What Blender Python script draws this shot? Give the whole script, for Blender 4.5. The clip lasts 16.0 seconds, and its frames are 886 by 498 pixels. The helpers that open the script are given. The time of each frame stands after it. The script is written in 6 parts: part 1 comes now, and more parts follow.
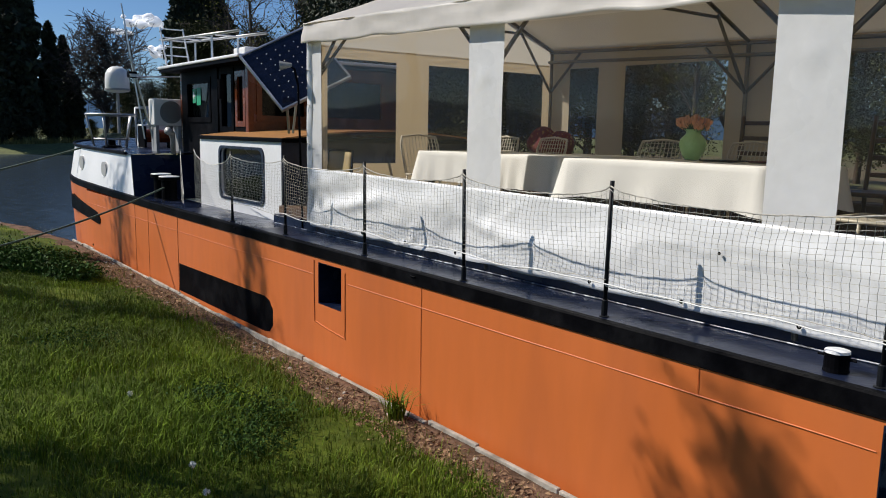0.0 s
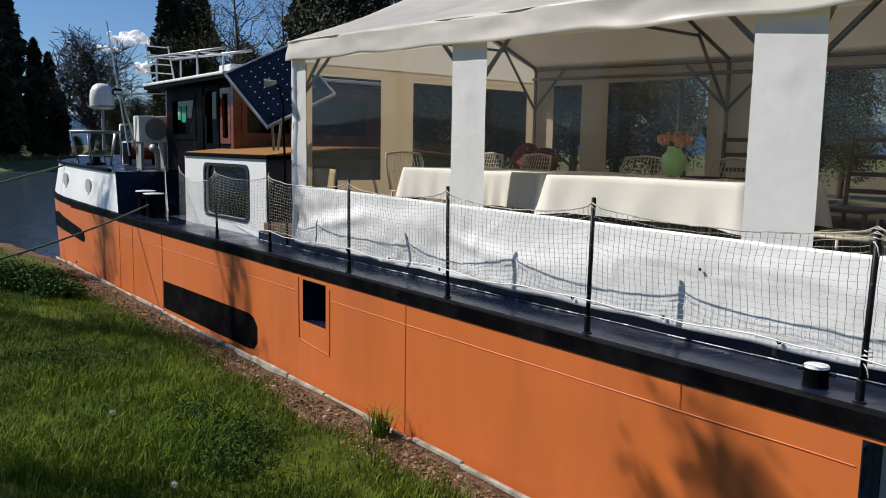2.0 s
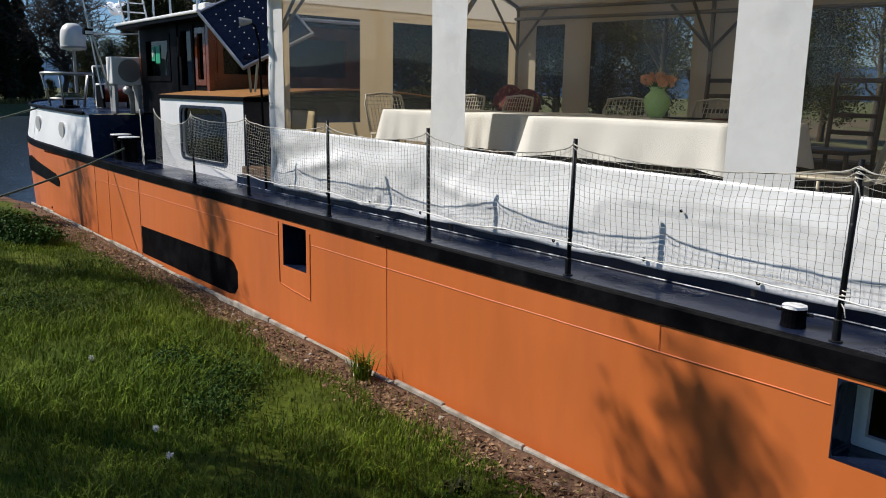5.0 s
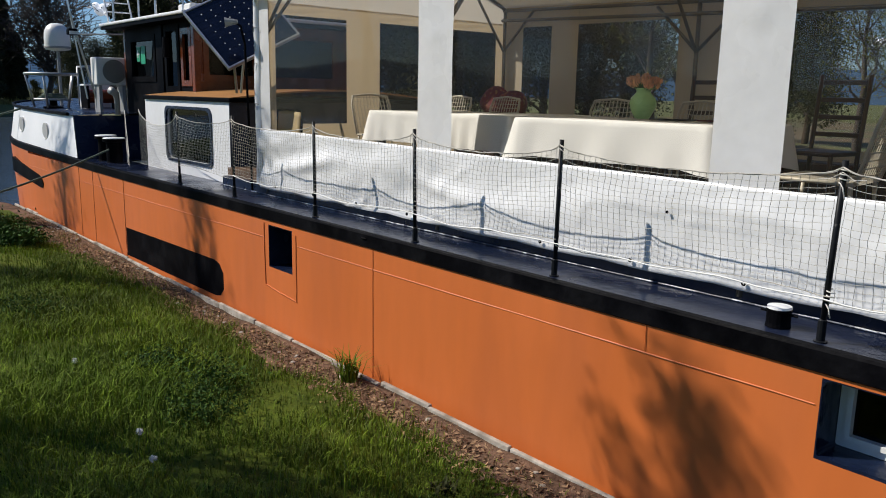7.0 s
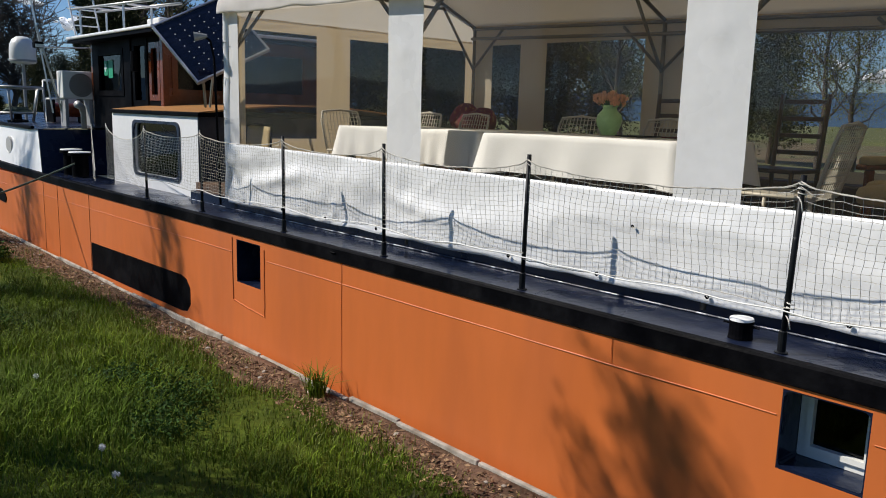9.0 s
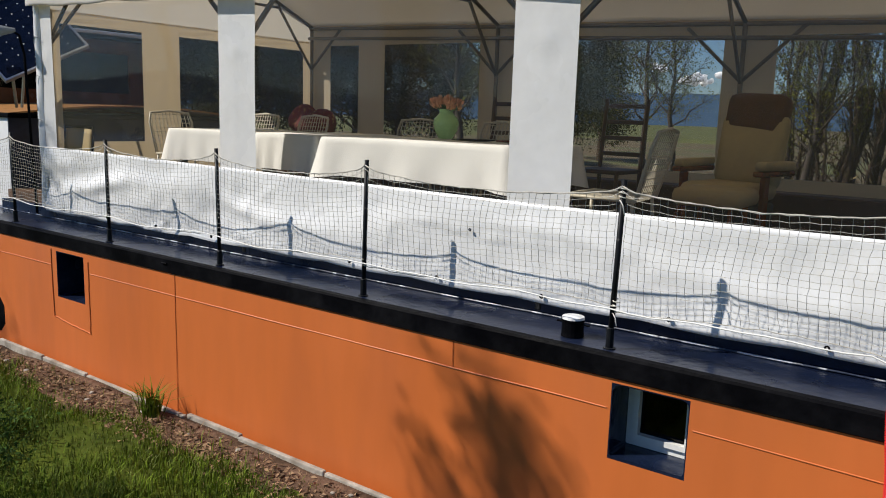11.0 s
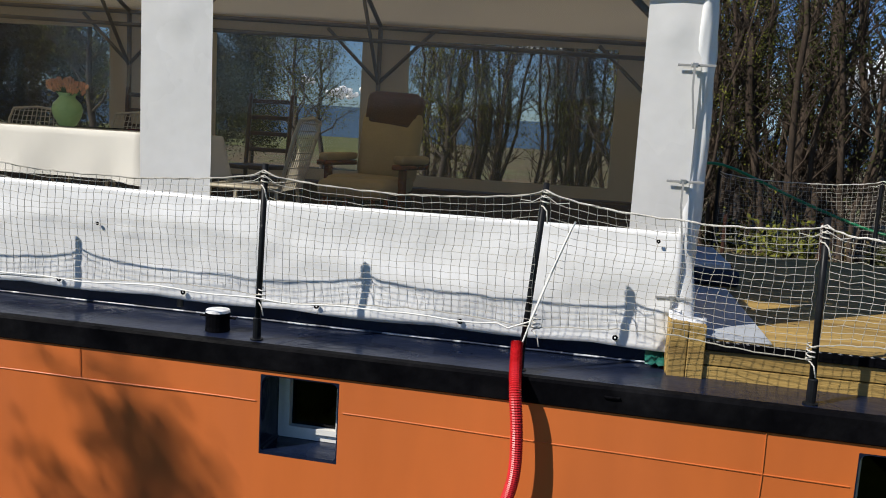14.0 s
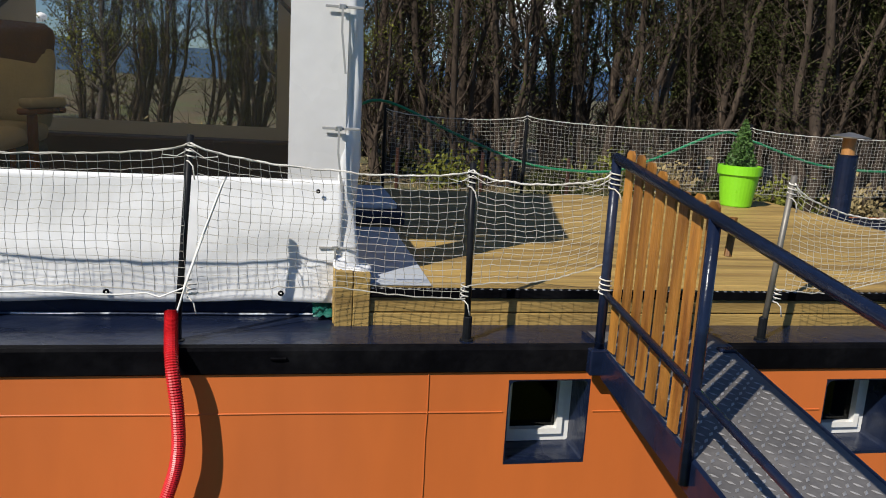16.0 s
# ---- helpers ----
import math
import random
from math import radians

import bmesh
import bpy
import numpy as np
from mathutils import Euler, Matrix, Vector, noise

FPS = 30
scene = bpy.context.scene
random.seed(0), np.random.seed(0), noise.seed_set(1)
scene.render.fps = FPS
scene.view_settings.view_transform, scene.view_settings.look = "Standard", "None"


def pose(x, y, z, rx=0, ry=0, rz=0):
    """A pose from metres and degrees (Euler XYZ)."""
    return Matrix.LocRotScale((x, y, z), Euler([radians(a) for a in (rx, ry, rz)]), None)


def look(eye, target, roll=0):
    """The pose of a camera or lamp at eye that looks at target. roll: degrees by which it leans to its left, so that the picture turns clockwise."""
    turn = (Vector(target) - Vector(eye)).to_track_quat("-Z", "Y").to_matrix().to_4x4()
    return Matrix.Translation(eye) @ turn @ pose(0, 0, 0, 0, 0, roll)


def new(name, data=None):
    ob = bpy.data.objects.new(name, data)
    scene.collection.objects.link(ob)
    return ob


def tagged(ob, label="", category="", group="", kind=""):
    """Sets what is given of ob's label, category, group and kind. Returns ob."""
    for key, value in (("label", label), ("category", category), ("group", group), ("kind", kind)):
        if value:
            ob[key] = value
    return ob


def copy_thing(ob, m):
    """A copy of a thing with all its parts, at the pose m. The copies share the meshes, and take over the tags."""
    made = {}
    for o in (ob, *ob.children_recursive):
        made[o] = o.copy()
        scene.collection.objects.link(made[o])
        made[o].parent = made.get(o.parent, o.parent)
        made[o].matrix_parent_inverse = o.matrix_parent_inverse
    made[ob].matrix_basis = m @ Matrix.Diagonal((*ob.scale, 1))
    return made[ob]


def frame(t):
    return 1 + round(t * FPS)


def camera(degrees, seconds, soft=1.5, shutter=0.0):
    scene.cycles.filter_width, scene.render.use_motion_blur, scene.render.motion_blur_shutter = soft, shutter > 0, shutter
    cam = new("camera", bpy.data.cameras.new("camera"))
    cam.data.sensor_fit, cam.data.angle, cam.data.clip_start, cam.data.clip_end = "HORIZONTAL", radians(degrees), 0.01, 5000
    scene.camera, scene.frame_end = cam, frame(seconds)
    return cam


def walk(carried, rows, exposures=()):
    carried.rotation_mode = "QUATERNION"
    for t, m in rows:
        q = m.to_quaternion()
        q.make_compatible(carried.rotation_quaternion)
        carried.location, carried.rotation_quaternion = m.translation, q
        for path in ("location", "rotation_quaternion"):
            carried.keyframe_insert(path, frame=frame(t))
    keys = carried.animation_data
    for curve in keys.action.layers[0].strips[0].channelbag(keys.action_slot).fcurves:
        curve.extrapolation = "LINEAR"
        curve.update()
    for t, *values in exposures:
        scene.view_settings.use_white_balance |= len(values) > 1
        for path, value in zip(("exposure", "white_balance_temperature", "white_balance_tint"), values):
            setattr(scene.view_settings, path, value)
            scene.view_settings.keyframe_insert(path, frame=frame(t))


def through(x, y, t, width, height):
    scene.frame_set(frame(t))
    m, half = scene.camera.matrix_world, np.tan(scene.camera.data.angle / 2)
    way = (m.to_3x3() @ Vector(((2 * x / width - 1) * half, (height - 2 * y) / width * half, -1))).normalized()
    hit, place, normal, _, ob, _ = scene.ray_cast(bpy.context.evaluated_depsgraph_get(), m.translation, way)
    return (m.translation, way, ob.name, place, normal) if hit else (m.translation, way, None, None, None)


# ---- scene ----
cam = camera(58.7, 16.0, soft=1.0)
PATH = [
    (0, (-3.413, -1.485, 2.293), (-2.222, 0.095, 2.002), 1.1),
    (0.5, (-3.433, -1.496, 2.283), (-2.195, 0.053, 2.019), 1.4),
    (1, (-3.378, -1.501, 2.298), (-2.156, 0.063, 2.05), 0.8),
    (1.5, (-3.422, -1.516, 2.31), (-2.209, 0.055, 2.065), 0.9),
    (2, (-3.397, -1.509, 2.302), (-2.178, 0.057, 2.051), 1.0),
    (2.5, (-3.419, -1.514, 2.299), (-2.206, 0.055, 2.041), 1.1),
    (3, (-3.422, -1.508, 2.3), (-2.201, 0.05, 2.017), 1.0),
    (3.5, (-3.411, -1.499, 2.28), (-2.178, 0.04, 1.943), 1.3),
    (4, (-3.39, -1.485, 2.282), (-2.147, 0.042, 1.935), 1.4),
    (4.5, (-3.372, -1.484, 2.285), (-2.135, 0.04, 1.899), 1.1),
    (7, (-3.347, -1.48, 2.279), (-2.081, 0.02, 1.895), 1.1),
    (7.5, (-3.334, -1.474, 2.274), (-2.055, 0.009, 1.87), 1.2),
    (8, (-3.317, -1.473, 2.267), (-2.032, -0.001, 1.843), 1.1),
    (8.5, (-3.321, -1.488, 2.267), (-2.032, -0.01, 1.878), 1.2),
    (9, (-3.352, -1.505, 2.258), (-2.025, -0.047, 1.92), 1.6),
    (9.5, (-3.327, -1.506, 2.275), (-1.928, -0.108, 1.976), 1.8),
    (9.7, (-3.297, -1.499, 2.279), (-1.86, -0.142, 1.978), 1.9),
    (12, (-3.283, -1.512, 2.307), (-1.614, -0.463, 1.966), 2.2),
    (12.5, (-3.268, -1.493, 2.272), (-1.531, -0.562, 1.933), 3.1),
    (13, (-3.27, -1.474, 2.231), (-1.44, -0.729, 1.921), 3.6),
    (13.5, (-3.209, -1.492, 2.194), (-1.318, -0.902, 1.918), 3.6),
    (14, (-3.173, -1.517, 2.183), (-1.232, -1.118, 1.913), 3.4),
    (14.5, (-3.105, -1.61, 2.209), (-1.146, -1.335, 1.913), 2.9),
    (15, (-3.064, -1.7, 2.232), (-1.093, -1.611, 1.909), 3.1),
    (15.5, (-3.044, -1.77, 2.257), (-1.079, -1.844, 1.888), 3.0),
    (16, (-2.984, -1.636, 2.259), (-1.061, -2.017, 1.863), 3.4),
]
walk(cam, [(t, look(eye, target, roll)) for t, eye, target, roll in PATH])

# ---- world, sun, exposure ----
SUN = Vector((-0.35, 0.40, 0.49)).normalized()
world = bpy.data.worlds.new("world")
scene.world = world
world.use_nodes = True
wn = world.node_tree.nodes
sky = wn.new("ShaderNodeTexSky")
sky.sky_type = "NISHITA"
sky.sun_disc = False
sky.sun_elevation = math.asin(SUN.z)
sky.sun_rotation = math.atan2(SUN.x, SUN.y)
sky.air_density, sky.dust_density, sky.ozone_density = 1.0, 0.0, 6.0
wn["Background"].inputs["Strength"].default_value = 0.07
blue = wn.new("ShaderNodeMix")
blue.data_type, blue.blend_type = "RGBA", "MULTIPLY"
blue.inputs[0].default_value = 1.0
blue.inputs[7].default_value = (0.82, 0.94, 1.12, 1)
world.node_tree.links.new(sky.outputs[0], blue.inputs[6])
world.node_tree.links.new(blue.outputs[2], wn["Background"].inputs["Color"])
sun = new("sun", bpy.data.lights.new("sun", "SUN"))
sun.data.energy, sun.data.angle, sun.data.color = 5.0, radians(0.53), (1.0, 0.95, 0.87)
sun.matrix_world = look(SUN * 40, (0, 0, 0))
scene.view_settings.exposure = 0.12


# ---- materials ----
def mat(name, color, rough=0.6, metal=0.0, vary=0.12, scale=3.0, fine=40.0, bump=0.0, bump_scale=60.0, spec=0.5,
        second=None, mix_scale=1.2, mix_low=0.45, mix_high=0.65, island=0.0, obj=0.0, rvary=0.1, stretch=(1, 1, 1), detail=4.0):
    """A procedural surface: two scales of tone, an optional second colour in patches, uneven gloss and fine relief."""
    m = bpy.data.materials.new(name)
    m.use_nodes = True
    n, l = m.node_tree.nodes, m.node_tree.links
    b = n["Principled BSDF"]
    b.inputs["Metallic"].default_value = metal
    b.inputs["Specular IOR Level"].default_value = spec
    co = n.new("ShaderNodeTexCoord")
    mp = n.new("ShaderNodeMapping")
    mp.inputs["Scale"].default_value = stretch
    l.new(co.outputs["Object"], mp.inputs["Vector"])

    def tex(s, d=detail):
        t = n.new("ShaderNodeTexNoise")
        t.inputs["Scale"].default_value, t.inputs["Detail"].default_value = s, d
        l.new(mp.outputs[0], t.inputs["Vector"])
        return t.outputs["Fac"]

    def ramp(src, a, bb, lo, hi):
        r = n.new("ShaderNodeMapRange")
        for k, v in (("From Min", a), ("From Max", bb), ("To Min", lo), ("To Max", hi)):
            r.inputs[k].default_value = v
        l.new(src, r.inputs["Value"])
        return r.outputs[0]

    def mult(x, y):
        q = n.new("ShaderNodeMath")
        q.operation = "MULTIPLY"
        l.new(x, q.inputs[0]), l.new(y, q.inputs[1])
        return q.outputs[0]

    big, small = tex(scale), tex(fine)
    tone = mult(ramp(big, 0.3, 0.7, 1 - vary, 1 + vary), ramp(small, 0.3, 0.7, 1 - vary * 0.7, 1 + vary * 0.7))
    if island:
        g = n.new("ShaderNodeNewGeometry")
        tone = mult(tone, ramp(g.outputs["Random Per Island"], 0, 1, 1 - island, 1 + island))
    if obj:
        o = n.new("ShaderNodeObjectInfo")
        tone = mult(tone, ramp(o.outputs["Random"], 0, 1, 1 - obj, 1 + obj))
    base = n.new("ShaderNodeMix")
    base.data_type = "RGBA"
    base.inputs[6].default_value = (*color, 1)
    base.inputs[7].default_value = (*(second or color), 1)
    if second:
        l.new(ramp(tex(mix_scale, 6.0), mix_low, mix_high, 0, 1), base.inputs[0])
    hsv = n.new("ShaderNodeHueSaturation")
    l.new(base.outputs[2], hsv.inputs["Color"])
    l.new(tone, hsv.inputs["Value"])
    l.new(hsv.outputs[0], b.inputs["Base Color"])
    l.new(ramp(big, 0.3, 0.7, max(0.02, rough - rvary), min(1, rough + rvary)), b.inputs["Roughness"])
    if bump:
        bp = n.new("ShaderNodeBump")
        bp.inputs["Strength"].default_value, bp.inputs["Distance"].default_value = min(1, bump), 0.01
        l.new(tex(bump_scale), bp.inputs["Height"])
        l.new(bp.outputs[0], b.inputs["Normal"])
    return m


def cloth_mat(name, color, through, rough=0.45, vary=0.05):
    """A coated sheet that lets part of the light through."""
    m = mat(name, color, rough, vary=vary, scale=1.6, fine=14, bump=0.15, bump_scale=8)
    n, l = m.node_tree.nodes, m.node_tree.links
    tr = n.new("ShaderNodeBsdfTranslucent")
    tr.inputs["Color"].default_value = (color[0] * 0.95, color[1] * 0.89, color[2] * 0.76, 1)
    mx = n.new("ShaderNodeMixShader")
    mx.inputs[0].default_value = through
    l.new(n["Principled BSDF"].outputs[0], mx.inputs[1])
    l.new(tr.outputs[0], mx.inputs[2])
    l.new(mx.outputs[0], n["Material Output"].inputs["Surface"])
    return m


def pane_mat(name, tint, gloss_rough=0.03, bump=0.0, glare_veil=0.0):
    """A thin clear sheet: tinted see-through, with a mirror that follows Fresnel."""
    m = bpy.data.materials.new(name)
    m.use_nodes = True
    n, l = m.node_tree.nodes, m.node_tree.links
    n.remove(n["Principled BSDF"])
    tr, gl, fr, mx = (n.new("ShaderNode" + k) for k in ("BsdfTransparent", "BsdfGlossy", "Fresnel", "MixShader"))
    tr.inputs[0].default_value = (*tint, 1)
    gl.inputs["Roughness"].default_value = gloss_rough
    fr.inputs["IOR"].default_value = 1.33
    if bump:
        t, bp = n.new("ShaderNodeTexNoise"), n.new("ShaderNodeBump")
        t.inputs["Scale"].default_value = 2.5
        bp.inputs["Strength"].default_value, bp.inputs["Distance"].default_value = bump, 0.02
        l.new(t.outputs[0], bp.inputs["Height"]), l.new(bp.outputs[0], gl.inputs["Normal"])
    l.new(fr.outputs[0], mx.inputs[0]), l.new(tr.outputs[0], mx.inputs[1]), l.new(gl.outputs[0], mx.inputs[2])
    out = mx
    # A pale diffuse share imitates veiling glare, lifting dark tones behind the sheet.
    if glare_veil:
        df, out = n.new("ShaderNodeBsdfDiffuse"), n.new("ShaderNodeMixShader")
        df.inputs[0].default_value = (0.75, 0.74, 0.72, 1)
        out.inputs[0].default_value = glare_veil
        l.new(mx.outputs[0], out.inputs[1]), l.new(df.outputs[0], out.inputs[2])
    l.new(out.outputs[0], n["Material Output"].inputs["Surface"])
    return m


ORANGE = mat("orange_paint", (0.585, 0.146, 0.031), 0.5, vary=0.05, scale=0.8, fine=9, bump=0.12, bump_scale=5, second=(0.49, 0.126, 0.034), mix_scale=1.3, mix_low=0.5, mix_high=0.8, stretch=(1, 1, 0.25))
BLACK = mat("black_paint", (0.0035, 0.0035, 0.0045), 0.5, vary=0.3, scale=2, fine=30, bump=0.2, bump_scale=40, second=(0.007, 0.007, 0.008), mix_scale=4, spec=0.02)
NAVY = mat("navy_deck_paint", (0.007, 0.012, 0.032), 0.26, vary=0.2, scale=1.5, fine=25, bump=0.35, bump_scale=18, second=(0.016, 0.022, 0.042), mix_scale=3, mix_low=0.5, mix_high=0.75, rvary=0.12, spec=0.35)
WHITEP = mat("white_paint", (0.78, 0.78, 0.78), 0.4, vary=0.03, scale=1.5, fine=20, bump=0.08, bump_scale=6)
PVC = cloth_mat("white_coated_sheet", (0.85, 0.85, 0.845), 0.10, 0.26)
STRIPPVC = cloth_mat("thin_white_sheet", (0.89, 0.89, 0.885), 0.34, 0.3)
ROOFPVC = cloth_mat("white_roof_sheet", (0.80, 0.78, 0.75), 0.50, 0.42)
CREAMPVC = cloth_mat("cream_coated_sheet", (0.66, 0.56, 0.41), 0.46, 0.5)
CLEAR = pane_mat("clear_flexible_sheet", (0.82, 0.81, 0.785), 0.02, glare_veil=0.011)
GLASS = pane_mat("window_glass", (0.30, 0.33, 0.32), 0.01)
DARKGLASS = pane_mat("dark_window_glass", (0.06, 0.08, 0.08), 0.01)
STEEL = mat("galvanised_steel", (0.42, 0.41, 0.39), 0.42, 0.85, vary=0.12, scale=6, fine=60)
FRAMEM = mat("grey_tent_pole", (0.19, 0.175, 0.15), 0.5, 0.5, vary=0.15, scale=6, fine=50)
CHROME = mat("stainless_steel", (0.6, 0.6, 0.6), 0.2, 1.0, vary=0.05)
POSTM = mat("dark_post_paint", (0.009, 0.010, 0.012), 0.42, spec=0.15, vary=0.3, scale=9, fine=60, second=(0.09, 0.085, 0.08), mix_scale=30, mix_low=0.68, mix_high=0.78)
CORD = mat("pale_net_cord", (0.40, 0.38, 0.33), 0.9, vary=0.2, scale=8, fine=90)
ROPE = mat("white_rope", (0.66, 0.63, 0.57), 0.9, vary=0.2, scale=12, fine=120, bump=0.5, bump_scale=200)
GREENROPE = mat("grey_green_rope", (0.09, 0.12, 0.09), 0.9, vary=0.3, scale=12, fine=120, bump=0.6, bump_scale=150)
CABLE = mat("white_cable", (0.75, 0.74, 0.70), 0.5, vary=0.06)
REDHOSE = mat("red_plastic", (0.50, 0.012, 0.018), 0.35, vary=0.12, scale=5, fine=30)
GREENHOSE = mat("green_hose", (0.015, 0.22, 0.09), 0.35, vary=0.12)
PINE = mat("treated_pine", (0.38, 0.25, 0.075), 0.6, vary=0.16, scale=2.5, fine=28, bump=0.3, bump_scale=30, second=(0.24, 0.15, 0.045), mix_scale=1.6, obj=0.14, stretch=(6, 0.5, 6))
SLAT = mat("stained_pine", (0.34, 0.15, 0.028), 0.5, vary=0.2, scale=3, fine=26, bump=0.3, bump_scale=30, second=(0.17, 0.065, 0.014), mix_scale=2.2, obj=0.38, stretch=(5, 5, 0.6))
VARNISH = mat("varnished_wood", (0.15, 0.036, 0.009), 0.22, vary=0.2, scale=3, fine=30, second=(0.10, 0.026, 0.008), mix_scale=2.5)
OAKTOP = mat("oiled_wood", (0.40, 0.19, 0.06), 0.4, vary=0.16, scale=3, fine=30, stretch=(6, 0.6, 1))
DARKWOOD = mat("dark_wood", (0.045, 0.018, 0.010), 0.42, vary=0.2, scale=4, fine=40)
FLOORM = mat("brown_floor_boards", (0.11, 0.06, 0.03), 0.5, vary=0.22, scale=3, fine=30, stretch=(6, 0.5, 1))
LINEN = mat("cream_tablecloth", (0.80, 0.79, 0.76), 0.65, vary=0.04, scale=2, fine=60, bump=0.12, bump_scale=12)
CREAM = mat("cream_upholstery", (0.42, 0.32, 0.16), 0.8, vary=0.1, scale=4, fine=60, bump=0.3, bump_scale=40)
BROWNCL = mat("brown_throw", (0.10, 0.045, 0.022), 0.9, vary=0.2, scale=8, fine=80, bump=0.4, bump_scale=60)
REDCL = mat("red_patterned_cloth", (0.12, 0.012, 0.014), 0.9, vary=0.2, scale=8, fine=80, second=(0.26, 0.12, 0.04), mix_scale=22, mix_low=0.58, mix_high=0.62)
WIRE = mat("cream_coated_wire", (0.55, 0.50, 0.40), 0.45, vary=0.06)
VASEM = mat("green_glaze", (0.42, 0.68, 0.27), 0.28, vary=0.06, scale=5, fine=40)
TULIP = mat("orange_petals", (0.80, 0.40, 0.19), 0.6, vary=0.2, island=0.35, scale=9)
STEMM = mat("green_stems", (0.06, 0.14, 0.03), 0.6)
POTM = mat("lime_green_plastic", (0.22, 0.62, 0.02), 0.35, vary=0.04)
SHRUB = mat("conifer_sprays", (0.06, 0.13, 0.025), 0.7, island=0.4)
SOIL = mat("dark_soil", (0.03, 0.02, 0.013), 0.95, vary=0.3)
SOLAR = mat("solar_cells", (0.004, 0.006, 0.017), 0.15, vary=0.25, scale=8, fine=60)
ALU = mat("aluminium", (0.62, 0.62, 0.62), 0.35, 0.9)
TREADBAR = mat("polished_tread_bars", (0.46, 0.44, 0.41), 0.35, 0.6, vary=0.2, scale=6, fine=60)
TREAD = mat("aluminium_tread", (0.17, 0.16, 0.15), 0.5, 0.35, vary=0.18, scale=5, fine=50)
PLASTICW = mat("white_plastic", (0.75, 0.74, 0.70), 0.4, vary=0.04)
GREYPL = mat("grey_plastic", (0.30, 0.30, 0.29), 0.5, vary=0.08)
SIGN = mat("green_sign", (0.02, 0.32, 0.16), 0.5, vary=0.05)
CONC = mat("weathered_concrete", (0.40, 0.36, 0.30), 0.9, vary=0.25, scale=3, fine=40, bump=0.5, bump_scale=40, second=(0.20, 0.165, 0.125), mix_scale=5)
BARK = mat("tree_bark", (0.06, 0.045, 0.034), 0.95, vary=0.3, scale=2, fine=18, bump=0.6, bump_scale=20, second=(0.125, 0.092, 0.066), mix_scale=3, mix_low=0.55, mix_high=0.75, stretch=(3, 3, 0.5), spec=0.1)
TWIG = mat("grey_twigs", (0.06, 0.048, 0.04), 0.95, vary=0.2)
LEAF = mat("dark_leaves", (0.036, 0.040, 0.011), 0.8, spec=0.15, island=0.5, vary=0.2)
LEAFY = mat("young_leaves", (0.12, 0.125, 0.02), 0.8, spec=0.15, island=0.45, vary=0.2)
CYPR = mat("cypress_foliage", (0.022, 0.032, 0.014), 0.8, island=0.5, vary=0.2)
GRASS = mat("grass_blades", (0.130, 0.186, 0.010), 0.75, spec=0.2, island=0.6, vary=0.3, scale=0.7, fine=4, second=(0.066, 0.108, 0.007), mix_scale=0.8)
DRYGRASS = mat("dry_grass", (0.26, 0.20, 0.09), 0.9, island=0.4, vary=0.2)
TURF = mat("turf_soil", (0.048, 0.070, 0.008), 0.95, vary=0.3, scale=0.8, fine=14, bump=0.8, bump_scale=25, second=(0.10, 0.125, 0.014), mix_scale=1.1, spec=0.1)
EARTH = mat("litter_earth", (0.165, 0.100, 0.066), 0.95, vary=0.35, scale=2.5, fine=26, bump=1.0, bump_scale=45, second=(0.07, 0.044, 0.028), mix_scale=5, spec=0.1)
FIELD = mat("dry_field", (0.12, 0.088, 0.045), 0.95, vary=0.3, scale=0.4, fine=5, bump=0.6, bump_scale=12, second=(0.09, 0.11, 0.035), mix_scale=0.25)
STRAW = mat("straw_litter", (0.26, 0.165, 0.095), 0.9, island=0.7, spec=0.1)
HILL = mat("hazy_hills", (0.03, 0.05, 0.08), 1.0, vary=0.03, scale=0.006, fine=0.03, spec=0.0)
CLOUD = mat("cloud", (0.85, 0.85, 0.87), 1.0, vary=0.02, spec=0.0)
# Distance haze and daylight on the hills are painted in as a flat blue glow.
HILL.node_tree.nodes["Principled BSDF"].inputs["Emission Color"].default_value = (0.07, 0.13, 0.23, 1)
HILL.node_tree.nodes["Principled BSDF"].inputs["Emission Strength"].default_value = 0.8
# Clouds get an added pale glow that imitates their sunlit brightness.
CLOUD.node_tree.nodes["Principled BSDF"].inputs["Emission Color"].default_value = (0.9, 0.94, 1.0, 1)
CLOUD.node_tree.nodes["Principled BSDF"].inputs["Emission Strength"].default_value = 0.3
WATER = mat("canal_water", (0.03, 0.045, 0.06), 0.2, vary=0.1, bump=1.0, bump_scale=2.5, rvary=0.04)
# Near-black colour stands in for unlit rooms; the armchair base shares it.
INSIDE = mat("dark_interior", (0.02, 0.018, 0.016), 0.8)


# ---- mesh helpers ----
ORIGIN = {}


def put_mesh(name, bm, material, smooth=False, shift=(0, 0, 0)):
    me = bpy.data.meshes.new(name)
    bmesh.ops.translate(bm, verts=bm.verts, vec=-Vector(shift))
    bm.normal_update()
    bm.to_mesh(me)
    bm.free()
    me.materials.append(material)
    if smooth:
        me.polygons.foreach_set("use_smooth", [True] * len(me.polygons))
    return me


def thing(name, base, label, category, group="", kind=""):
    ob = new(name)
    ob.location = base
    ob.empty_display_size = 0.1
    ORIGIN[ob.name] = Vector(base)
    return tagged(ob, label, category, group, kind)


def part(name, bm, material, parent, label="", smooth=False):
    shift = ORIGIN.get(parent.name, Vector((0, 0, 0)))
    ob = new(name, put_mesh(name, bm, material, smooth, shift))
    ob.parent = parent
    ORIGIN[ob.name] = shift
    return tagged(ob, label)


def solid(name, bm, material, label="", category="", group="", kind="", smooth=False):
    return tagged(new(name, put_mesh(name, bm, material, smooth)), label, category, group, kind)


